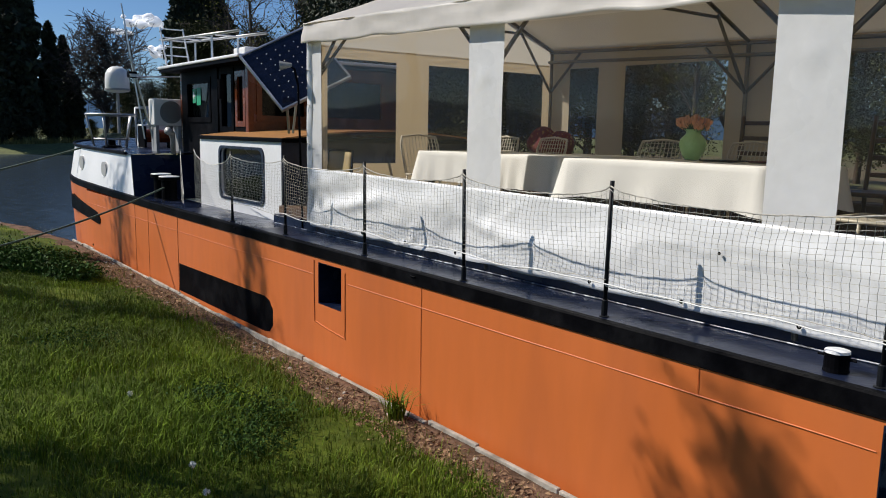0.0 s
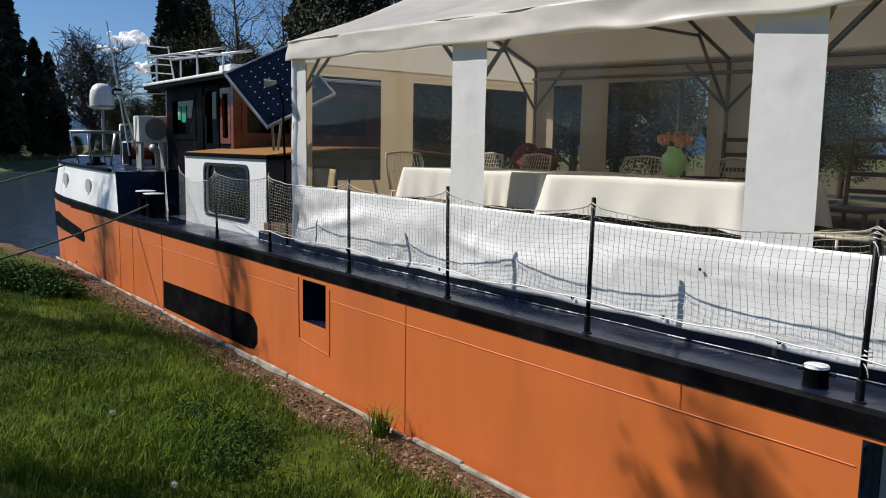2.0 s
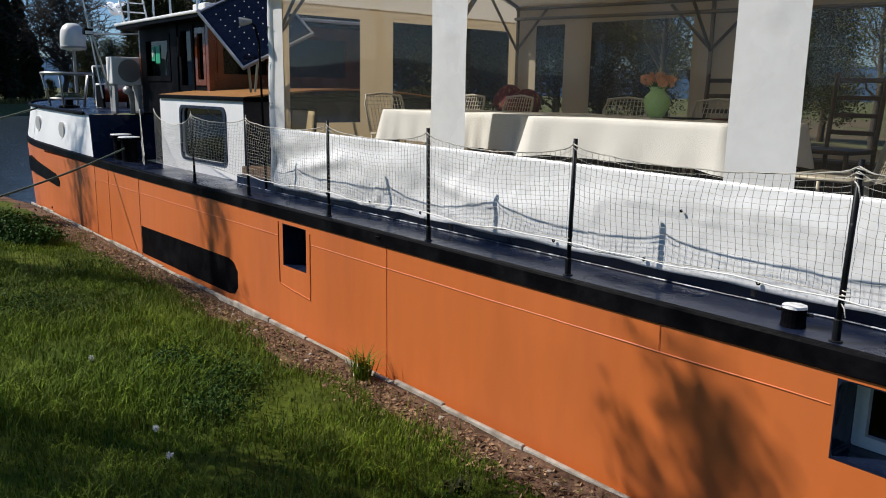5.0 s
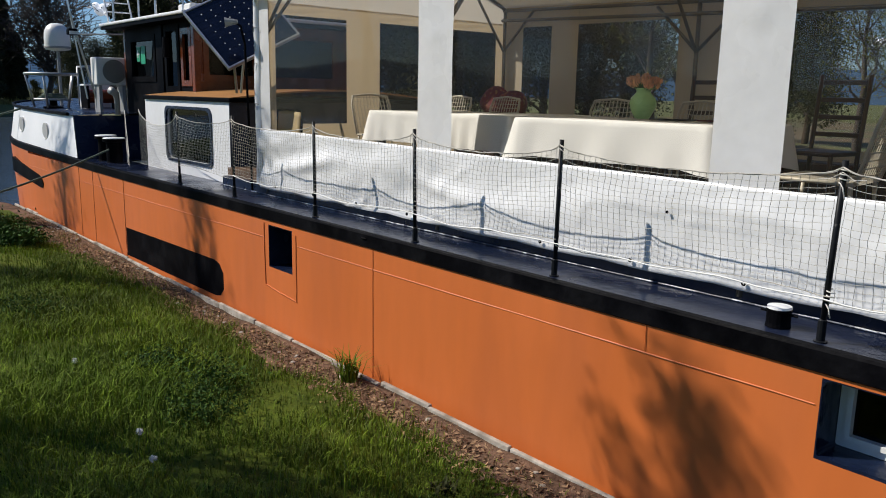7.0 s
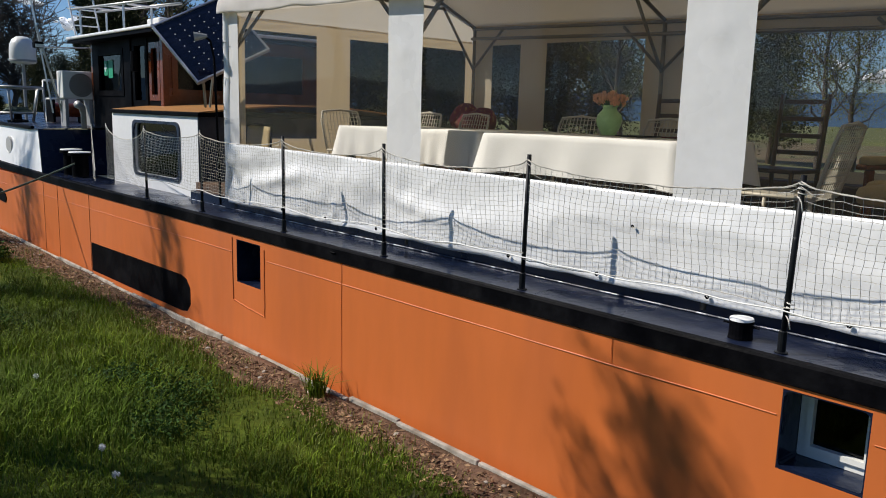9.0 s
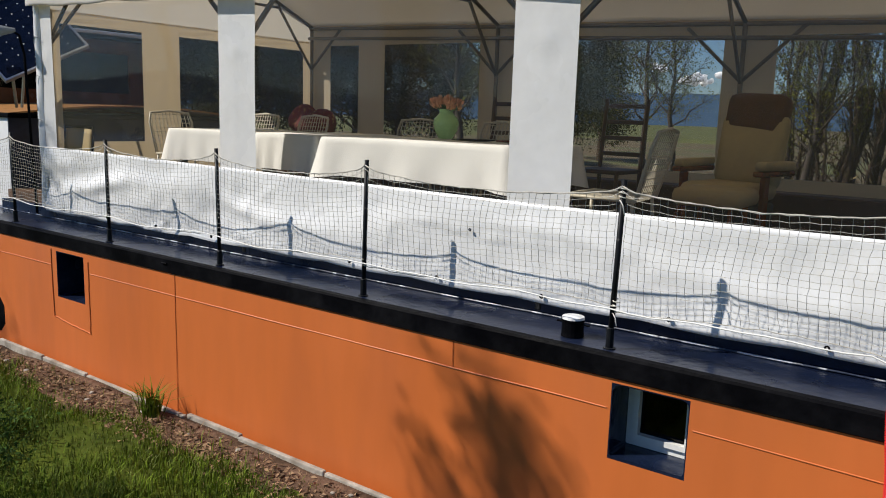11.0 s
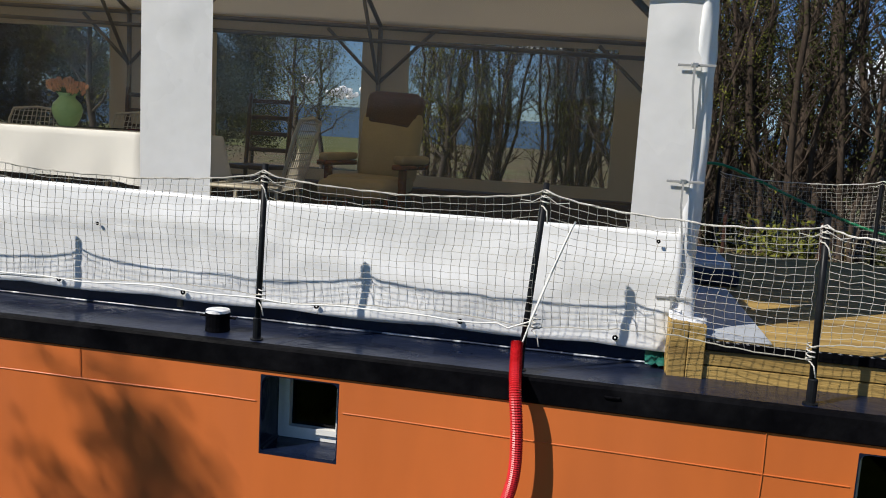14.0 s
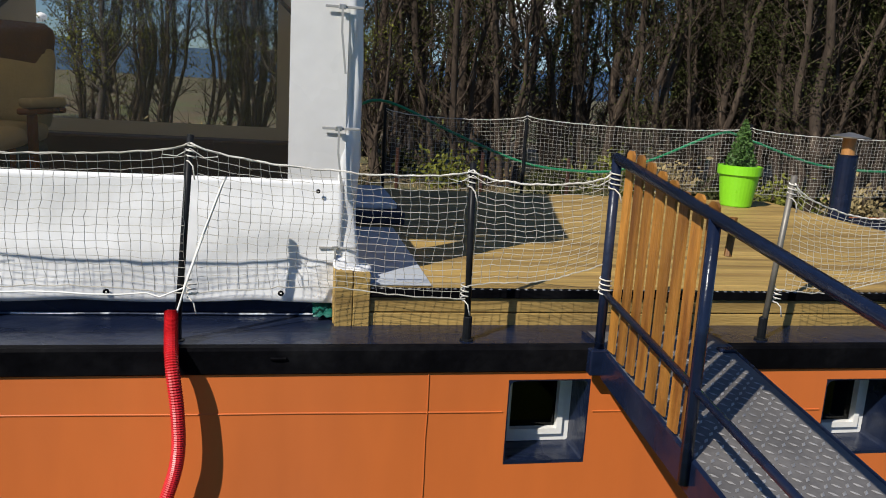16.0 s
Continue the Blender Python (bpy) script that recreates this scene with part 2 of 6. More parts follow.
def raw(name, verts, faces, material, smooth=False):
    me = bpy.data.meshes.new(name)
    me.from_pydata(verts, [], faces)
    me.materials.append(material)
    if smooth:
        me.polygons.foreach_set("use_smooth", [True] * len(me.polygons))
    return new(name, me)


def box(lo, hi, bevel=0.0, bm=None, m=None):
    bm = bm or bmesh.new()
    lo, hi = Vector(lo), Vector(hi)
    r = bmesh.ops.create_cube(bm, size=1.0)
    for v in r["verts"]:
        v.co = Vector((lo[k] + (v.co[k] + 0.5) * (hi[k] - lo[k]) for k in range(3)))
    if bevel:
        es = list({e for v in r["verts"] for e in v.link_edges})
        g = bmesh.ops.bevel(bm, geom=es, offset=bevel, segments=2, profile=0.5, affect="EDGES")
        vs = list({v for f in g["faces"] for v in f.verts})
    else:
        vs = r["verts"]
    if m is not None:
        bmesh.ops.transform(bm, matrix=m, verts=vs)
    return bm


def tube(points, radius, seg=6, bm=None, closed=False, radii=None, cap=True):
    bm = bm or bmesh.new()
    pts = [Vector(p) for p in points]
    rings = []
    side = None
    for k, p in enumerate(pts):
        a, b = pts[max(0, k - 1)], pts[min(len(pts) - 1, k + 1)]
        if closed:
            a, b = pts[k - 1], pts[(k + 1) % len(pts)]
        d = (b - a).normalized() if (b - a).length > 1e-9 else Vector((0, 0, 1))
        if side is None:
            side = d.orthogonal().normalized()
        side = (side - d * side.dot(d))
        side = side.normalized() if side.length > 1e-6 else d.orthogonal().normalized()
        up = d.cross(side)
        r = radii[k] if radii else radius
        rings.append([bm.verts.new(p + (side * math.cos(2 * math.pi * s / seg) + up * math.sin(2 * math.pi * s / seg)) * r) for s in range(seg)])
    n = len(rings)
    for k in range(n if closed else n - 1):
        a, b = rings[k], rings[(k + 1) % n]
        for s in range(seg):
            bm.faces.new((a[s], a[(s + 1) % seg], b[(s + 1) % seg], b[s]))
    if cap and not closed:
        bm.faces.new(rings[0][::-1]), bm.faces.new(rings[-1])
    return bm


def lathe(profile, at=(0, 0, 0), seg=24, bm=None):
    bm = bm or bmesh.new()
    rings = [[bm.verts.new((at[0] + r * math.cos(2 * math.pi * s / seg), at[1] + r * math.sin(2 * math.pi * s / seg), at[2] + z)) for s in range(seg)] for r, z in profile]
    for a, b in zip(rings, rings[1:]):
        for s in range(seg):
            bm.faces.new((a[s], a[(s + 1) % seg], b[(s + 1) % seg], b[s]))
    bm.faces.new(rings[0][::-1]), bm.faces.new(rings[-1])
    return bm


def sheet(f, nu, nv, thick=0.0, bm=None):
    """A surface over u, v in 0..1, optionally with a back."""
    bm = bm or bmesh.new()
    g = [[bm.verts.new(f(i / nu, j / nv)) for j in range(nv + 1)] for i in range(nu + 1)]
    fs = [bm.faces.new((g[i][j], g[i + 1][j], g[i + 1][j + 1], g[i][j + 1])) for i in range(nu) for j in range(nv)]
    if thick:
        bm.normal_update()
        bmesh.ops.solidify(bm, geom=fs, thickness=thick)
    return bm


def prism(outline, axis, lo, hi, bm=None, bevel=0.0):
    """A flat outline (pairs of the two other axes, in order) drawn out along an axis."""
    bm = bm or bmesh.new()
    def at(p, h):
        q = list(p)
        q.insert(axis, h)
        return q
    a = [bm.verts.new(at(p, lo)) for p in outline]
    b = [bm.verts.new(at(p, hi)) for p in outline]
    fs = [bm.faces.new(a[::-1]), bm.faces.new(b)]
    for k in range(len(a)):
        fs.append(bm.faces.new((a[k], a[(k + 1) % len(a)], b[(k + 1) % len(a)], b[k])))
    bmesh.ops.recalc_face_normals(bm, faces=fs)
    return bm


def rounded(y0, z0, y1, z1, r, n=5, corners=(1, 1, 1, 1)):
    out = []
    for (cy, cz, a0), on in zip(((y1 - r, z1 - r, 0), (y0 + r, z1 - r, 90), (y0 + r, z0 + r, 180), (y1 - r, z0 + r, 270)), corners):
        if on:
            for k in range(n + 1):
                a = radians(a0 + 90 * k / n)
                out.append((cy + r * math.cos(a), cz + r * math.sin(a)))
        else:
            a = radians(a0 + 45)
            out.append((cy + r * (1 if math.cos(a) > 0 else -1), cz + r * (1 if math.sin(a) > 0 else -1)))
    return out


def ring_prism(outer, inner, axis, lo, hi, bm=None):
    """A frame between two outlines with as many points."""
    bm = bm or bmesh.new()
    def at(p, h):
        q = list(p)
        q.insert(axis, h)
        return bm.verts.new(q)
    n = len(outer)
    o0, o1, i0, i1 = ([at(p, h) for p in ring] for ring, h in ((outer, lo), (outer, hi), (inner, lo), (inner, hi)))
    fs = []
    for k in range(n):
        j = (k + 1) % n
        for q in ((o0[k], o0[j], o1[j], o1[k]), (i0[j], i0[k], i1[k], i1[j]), (o1[k], o1[j], i1[j], i1[k]), (o0[j], o0[k], i0[k], i0[j])):
            fs.append(bm.faces.new(q))
    bmesh.ops.recalc_face_normals(bm, faces=fs)
    return bm


def nz(*p):
    return noise.noise(Vector(p))


def rnd(a, b):
    return random.uniform(a, b)


# ---- ground, water, distance ----
def bank_edge(y):
    """Where the near bank ends towards the water."""
    return -0.06 if y < 13 else -0.06 - 0.021 * (y - 13) ** 2


def bank_height(x, y):
    d = bank_edge(y) - x
    return 0.13 + 0.05 * min(1, max(0, (d - 0.3) / 0.5)) + 0.08 * max(0, d - 0.8) + 0.05 * nz(x * 0.6, y * 0.6, 3) + 0.018 * nz(x * 3, y * 3, 8)


def bank():
    xs = [0, 0.02, 0.08, 0.16, 0.25, 0.35, 0.45, 0.55, 0.65, 0.8, 1, 1.25, 1.5, 1.8, 2.2, 2.6, 3, 3.5, 4, 5, 6, 8, 10, 14, 20, 30, 50, 90]
    ys = [-60, -40, -25, -15, -10, -7, -5, -4, -3] + [-2 + 0.2 * k for k in range(100)] + [18.5, 19, 20, 21, 22, 24, 26, 28, 30]
    bm = bmesh.new()
    g = [[None] * len(xs) for _ in ys]
    for a, y in enumerate(ys):
        for b, d in enumerate(xs):
            x = bank_edge(y) - d
            g[a][b] = bm.verts.new((x, y, -0.6 if b == 0 else bank_height(x, y)))
    for a in range(len(ys) - 1):
        for b in range(len(xs) - 1):
            f = bm.faces.new((g[a][b], g[a][b + 1], g[a + 1][b + 1], g[a + 1][b]))
            c = f.calc_center_median()
            if bank_edge(c.y) - c.x < 0.33 + 0.22 * nz(c.x, c.y * 1.3, 5) + 0.12 * nz(c.x * 4, c.y * 4, 1):
                f.material_index = 1
    ob = solid("ground", bm, TURF, "grassy canal bank with a strip of bare littered earth", "ground", kind="structure", smooth=True)
    ob.data.materials.append(EARTH)


bank()


def far_ground():
    bm = bmesh.new()
    def f(u, v):
        y = -500 + 1400 * v
        x = 5.2 + 0.2 * max(0, y - 14) + 600 * u ** 3
        return (x, y, (0.35 if u > 0 else -0.6) + 0.25 * nz(x * 0.1, y * 0.1, 2) * min(1, u * 8))
    sheet(f, 40, 120, bm=bm)
    solid("ground_far_side", bm, FIELD, "dry grass field on the far side of the canal", "field", kind="structure", smooth=True)
    bm = bmesh.new()
    def h(u, v):
        a = radians(-75 + 150 * u)
        r = 82 + 700 * v ** 2 + 6 * math.sin(u * 9)
        return (r * math.sin(a) - 3, r * math.cos(a), (0.5 if v > 0 else -0.6) + 0.3 * nz(u * 30, v * 20, 1))
    sheet(h, 80, 12, bm=bm)
    solid("ground_far_bank", bm, mat("rough_bank_grass", (0.10, 0.112, 0.03), 0.95, vary=0.35, scale=0.3, fine=3, bump=0.7, bump_scale=6), "rough grass bank beyond the water", "bank", kind="structure", smooth=True)
    bm = sheet(lambda u, v: (-300 + 600 * u, -300 + 700 * v, -0.25), 2, 2)
    solid("water", bm, WATER, "dark still canal water with slight ripples", "water", kind="structure")
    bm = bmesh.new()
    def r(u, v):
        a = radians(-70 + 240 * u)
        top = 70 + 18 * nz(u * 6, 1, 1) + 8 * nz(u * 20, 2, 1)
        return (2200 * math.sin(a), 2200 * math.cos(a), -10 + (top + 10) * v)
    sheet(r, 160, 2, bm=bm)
    # Unshaded look comes from the blue glow in HILL.
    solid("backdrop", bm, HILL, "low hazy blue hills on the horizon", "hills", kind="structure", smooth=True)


far_ground()


def cloud(x, y, z, w, seed):
    rr = random.Random(seed)
    bm = bmesh.new()
    for k in range(34):
        s = w * rr.uniform(0.05, 0.2)
        m = Matrix.Translation((x + rr.gauss(0, w * 0.35), y + rr.gauss(0, w * 0.15), z + abs(rr.gauss(0, w * 0.11)))) @ Matrix.Diagonal((s, s, s * 0.7, 1))
        bmesh.ops.create_icosphere(bm, subdivisions=3, radius=1, matrix=m)
    for v in bm.verts:
        v.co += Vector((nz(*(v.co * 0.012)), nz(*(v.co * 0.012 + Vector((9, 0, 0)))), nz(*(v.co * 0.02)))) * w * 0.13 + Vector((nz(*(v.co * 0.06)), 0, nz(*(v.co * 0.06 + Vector((4, 4, 0)))))) * w * 0.05
    solid("cloud", bm, CLOUD, "white heaped cloud in a blue sky", "cloud", "clouds in the sky", "structure", smooth=True)


for k, (yaw, el, w) in enumerate(((15.0, 6.1, 34), (16.9, 6.7, 75), (17.6, 4.9, 60), (8.6, 9.3, 40), (11, 12.5, 60), (57, 9, 100), (68.2, 3.7, 46), (70.6, 2.9, 70), (73.2, 2.8, 80), (84, 8, 260), (97, 12, 230), (99.5, 4.6, 130), (106, 5.0, 190), (110, 7, 260), (124, 12, 260), (78, 11, 200))):
    d = 2000
    cloud(d * math.sin(radians(yaw)), d * math.cos(radians(yaw)), d * math.tan(radians(el)), w, k)


def kerb():
    k = thing("concrete_edging", (-0.1, 5, 0.15), "weathered concrete edging along the bank beside the hull", "kerb", kind="structure")
    y, n = -9.0, 0
    while y < 14:
        L = rnd(0.5, 0.85)
        w = rnd(-0.012, 0.012)
        b = box((-0.092 + w, y, -0.2), (-0.058 + w, y + L - 0.01, 0.156 + rnd(-0.012, 0.012)), 0.008)
        part("slab", b, CONC, k)
        y += L


kerb()

# ---- the boat ----
Y0, Y1 = -9.0, 20.0
boat = thing("barge", (2.1, 4, -0.3), "orange and navy converted river barge moored beside the bank", "boat")


def plan(y):
    d = max(0, y - 14.1)
    return 0.045 * d * d + 0.0022 * d ** 4


def rail_z(y):
    return 1.25 if y < 8 else 1.25 + 0.0016 * (y - 8) ** 2


HOLES = [(-4.42, -4.03, 0.71, 1.08), (-2.90, -2.54, 0.715, 1.095), (-0.44, -0.07, 0.74, 1.11), (4.53, 4.96, 0.70, 1.09)]


def hull():
    bm = bmesh.new()
    cuts = sorted({Y0, 13.8} | {c for h in HOLES for c in h[:2]})
    for a, b in zip(cuts, cuts[1:]):
        gap = [h for h in HOLES if abs(h[0] - a) < 1e-6]
        for lo, hi in ([(-0.6, gap[0][2]), (gap[0][3], 1.145)] if gap else [(-0.6, 1.145)]):
            n = max(1, int((b - a) / 0.25))
            nv = 6
            def f(u, v, a=a, b=b, lo=lo, hi=hi):
                y, z = a + (b - a) * u, lo + (hi - lo) * v
                edge = 0 if u in (0, 1) or v in (0, 1) else 1
                return (0.006 * nz(y * 0.9, z * 1.2, 4) * edge, y, z)
            plate = sheet(f, n, nv)
            for q in plate.faces:
                q.normal_flip()
            part("hull_plate", plate, ORANGE, boat, smooth=True)
    def fore(u, v):
        y = 13.8 + 6.2 * u
        z = -0.6 + (rail_z(y) - 0.105 + 0.6) * v
        return (min(2.1, plan(y) + 0.10 * (1 - v) * min(1, u * 3)), y, z)
    sheet(fore, 26, 6, bm=bm)
    part("bow_plate", bm, ORANGE, boat, "bright orange painted steel bow plating", smooth=True)
    # stern closing and the far side
    bm = box((4.19, Y0, -0.6), (4.25, 19, 1.2))
    box((0.0, Y0 - 0.05, -0.6), (4.25, Y0 - 0.004, 1.2), bm=bm)
    part("far_hull_plating", bm, ORANGE, boat)
    # rubbing strake with rounded edge
    bm = bmesh.new()
    prof = [(0.03, -0.118), (-0.006, -0.118), (-0.013, -0.112), (-0.014, -0.02), (-0.007, -0.008), (0.03, -0.006)]
    ys = [Y0, -5] + [-4 + 0.5 * k for k in range(48)]
    rings = [[bm.verts.new((plan(y) + a + 0.002 * nz(y * 2, 0, 0), y, rail_z(y) + b)) for a, b in prof] for y in ys if plan(y) < 2.1]
    for a, b in zip(rings, rings[1:]):
        for s in range(len(prof) - 1):
            bm.faces.new((a[s], a[s + 1], b[s + 1], b[s]))
    part("rubbing_strake", bm, BLACK, boat, "black painted steel rubbing strake")
    # side deck
    bm = sheet(lambda u, v: (plan(Y0 + 28 * u) * 0.98 + 0.025 + 0.62 * v, Y0 + 28 * u, rail_z(Y0 + 28 * u) - 0.012 - 0.02 * v + 0.0015 * nz(u * 60, v * 5, 2)), 140, 6)
    part("side_deck", bm, NAVY, boat, "glossy navy blue painted side deck")
    bm = box((0.6, Y0, 1.1), (4.2, -1.8, 1.2))
    part("aft_deck", bm, NAVY, boat)
    # coaming under the tent wall
    bm = box((0.50, -1.86, 1.18), (0.56, 7.0, 1.33), 0.01)
    part("coaming", bm, NAVY, boat, "navy steel coaming along the side deck")
    bm = tube([(0.485, -1.86 + 0.12 * k, 1.232 + 0.003 * nz(k * 0.7, 0, 0)) for k in range(75)], 0.0055, 5)
    part("weld_bead", bm, mat("pale_sealant", (0.5, 0.52, 0.55), 0.35, vary=0.4, scale=20, fine=60, second=(0.02, 0.03, 0.06), mix_scale=9, mix_low=0.47, mix_high=0.52), boat, "pale sealant bead along the coaming foot")
    # welds on the hull
    for a, b in ((Y0, -4.44), (-4.01, -2.92), (-2.52, -0.46), (-0.05, 4.44), (5.05, 13.9)):
        n = int((b - a) / 0.2) + 2
        ys = [a + (b - a) * k / n for k in range(n + 1)]
        part("weld_seam", tube([(-0.0012, y, 0.985 + (0.012 * max(-5, y) if y < 0 else -0.004 * y) + 0.003 * nz(y * 2, 0, 0)) for y in ys], 0.0034, 6), ORANGE, boat)
    for y, z0, z1 in ((-2.2, 0.2, 1.135), (3.3, 0.0, 1.135), (8.87, 0.0, 1.135), (10.8, 0.0, 1.135), (10.15, 0.0, 1.135), (-7.2, 0, 1.135)):
        part("weld_seam", tube([(-0.003, y + 0.006 * nz(k, y, 0), z0 + (z1 - z0) * k / 10) for k in range(11)], 0.0022, 6), ORANGE if y < 5 else BLACK, boat)
    part("weld_seam", tube([(-0.003, 0.84 + 0.006 * nz(k, 1, 0), 0.985 + 0.015 * k) for k in range(11)], 0.002, 6), ORANGE, boat)
    for pts in ([(5.04, 1.1), (5.04, 0.8), (5.03, 0.52), (4.75, 0.49), (4.46, 0.47), (4.46, 0.8), (4.46, 1.1)],):
        fine = []
        for (a, b), (c, d) in zip(pts, pts[1:]):
            fine += [(-0.003, a + (c - a) * k / 8 + 0.006 * nz(k * 3, a, 1), b + (d - b) * k / 8 + 0.006 * nz(k * 3, b, 2)) for k in range(8)]
        part("patch_weld", tube(fine, 0.005, 5), ORANGE, boat, "rough weld round a hull patch")
    # black name boards
    part("black_panel", prism([(8.84, 0.16), (8.84, 0.52), (6.15, 0.56), (6.03, 0.53), (5.95, 0.45), (5.95, 0.28), (6.03, 0.2), (6.15, 0.18)], 0, -0.006, 0.01), BLACK, boat, "black painted panel with rounded end")
    part("black_panel", prism([(15.0, 0.74), (15.0, 1.0), (13.1, 0.82), (12.93, 0.76), (12.87, 0.7), (12.93, 0.62), (13.1, 0.62)], 0, -0.012, 0.3), BLACK, boat, "black painted panel with rounded end")
    for y in (-1.6, 3.4, 6.9):
        part("pad_eye", tube([(-0.017, y - 0.03, 1.2), (-0.019, y, 1.2), (-0.017, y + 0.03, 1.2)], 0.006, 6), BLACK, boat)


hull()


def hull_window(h, small=False):
    y0, y1, z0, z1 = h
    w = thing("hull_window", (0.06, (y0 + y1) / 2, z0), "small recessed hull window with white frame" if not small else "small recessed dark hull opening with navy lining", "window", "windows in the hull")
    d = 0.25
    bm = bmesh.new()
    r = rounded(y0, z0, y1, z1, 0.035, 3)
    inner = rounded(y0 + 0.006, z0 + 0.006, y1 - 0.006, z1 - 0.006, 0.03, 3)
    ring_prism(r, inner, 0, 0.001, d, bm)
    for cy, cz, sy, sz in ((y0, z0, 1, 1), (y1, z0, -1, 1), (y0, z1, 1, -1), (y1, z1, -1, -1)):
        prism([(cy - sy * .004, cz - sz * .004), (cy + sy * 0.036, cz - sz * .004), (cy + sy * 0.011, cz + sz * 0.011), (cy - sy * .004, cz + sz * 0.036)], 0, 0.001, 0.02, bm)
    part("lining", bm, NAVY, w, "navy painted recess lining")
    if small:
        # Added dark sheet in place of the unlit space behind the opening.
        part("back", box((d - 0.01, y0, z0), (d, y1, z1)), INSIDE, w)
        return
    a0, a1, b0, b1 = y0 + 0.008, y1 - 0.008, z0 + 0.016, z1 - 0.008
    fr = bmesh.new()
    ring_prism([(a0, b0), (a1, b0), (a1, b1), (a0, b1)], [(a0 + 0.05, b0 + 0.05), (a1 - 0.05, b0 + 0.05), (a1 - 0.05, b1 - 0.04), (a0 + 0.05, b1 - 0.04)], 0, 0.19, 0.245, fr)
    f = part("frame", fr, PLASTICW, w, "white plastic window frame")
    fr = bmesh.new()
    ring_prism([(a0 + 0.036, b0 + 0.036), (a1 - 0.036, b0 + 0.036), (a1 - 0.036, b1 - 0.03), (a0 + 0.036, b1 - 0.03)], [(a0 + 0.062, b0 + 0.062), (a1 - 0.062, b0 + 0.062), (a1 - 0.062, b1 - 0.05), (a0 + 0.062, b1 - 0.05)], 0, 0.175, 0.223, fr)
    part("sash", fr, PLASTICW, f)
    part("pane", box((0.21, a0 + 0.05, b0 + 0.05), (0.214, a1 - 0.05, b1 - 0.04)), DARKGLASS, w, "dark glass pane")
    part("sill", box((0.003, y0 + 0.008, z0 + 0.0065), (0.24, y1 - 0.008, z0 + 0.014)), NAVY, w)
    # Added dark sheet behind the pane imitates an unlit cabin.
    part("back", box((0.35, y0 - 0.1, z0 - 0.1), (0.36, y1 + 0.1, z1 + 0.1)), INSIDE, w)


for h in HOLES[:3]:
    hull_window(h)
hull_window(HOLES[3], True)

# ---- the tent ----
TX, FX, TYL, TYR = 0.45, 3.9, 5.95, -1.86
BAYS = [-1.86, 0.62, 3.15, 5.95]


def eave(y):
    return 2.93 + (y + 1.86) * 0.0305


def skirt_top(y):
    return 1.845 + 0.012 * (y - 0.5) * (1 if y > 0.5 else 0)


tent = thing("marquee_tent", (2.2, 2, 1.25), "white marquee tent with clear windows over the barge deck", "tent")


def wrinkle(y, z):
    k = 0.75 if y < 3.0 else 1.5
    a = 0.010 * math.sin(9 * z + 2.2 * y + 3 * nz(y * 0.8, z, 0)) + 0.014 * nz(y * 1.6, z * 4, 7) + 0.006 * nz(y * 7, z * 7, 2)
    b = 0.030 * math.exp(-((z - 1.62 - 0.10 * math.sin(y * 1.9)) / 0.06) ** 2) * max(0, nz(y * 0.9, 2, 5) + 0.3)
    c = 0.024 * max(0, 0.1 - abs(nz(y * 1.3 + z * 2.5, z * 4.5 - y * 0.4, 3))) / 0.1 * max(0, nz(y * 0.7, z * 2, 12) + 0.25)
    return k * (a - b - c)


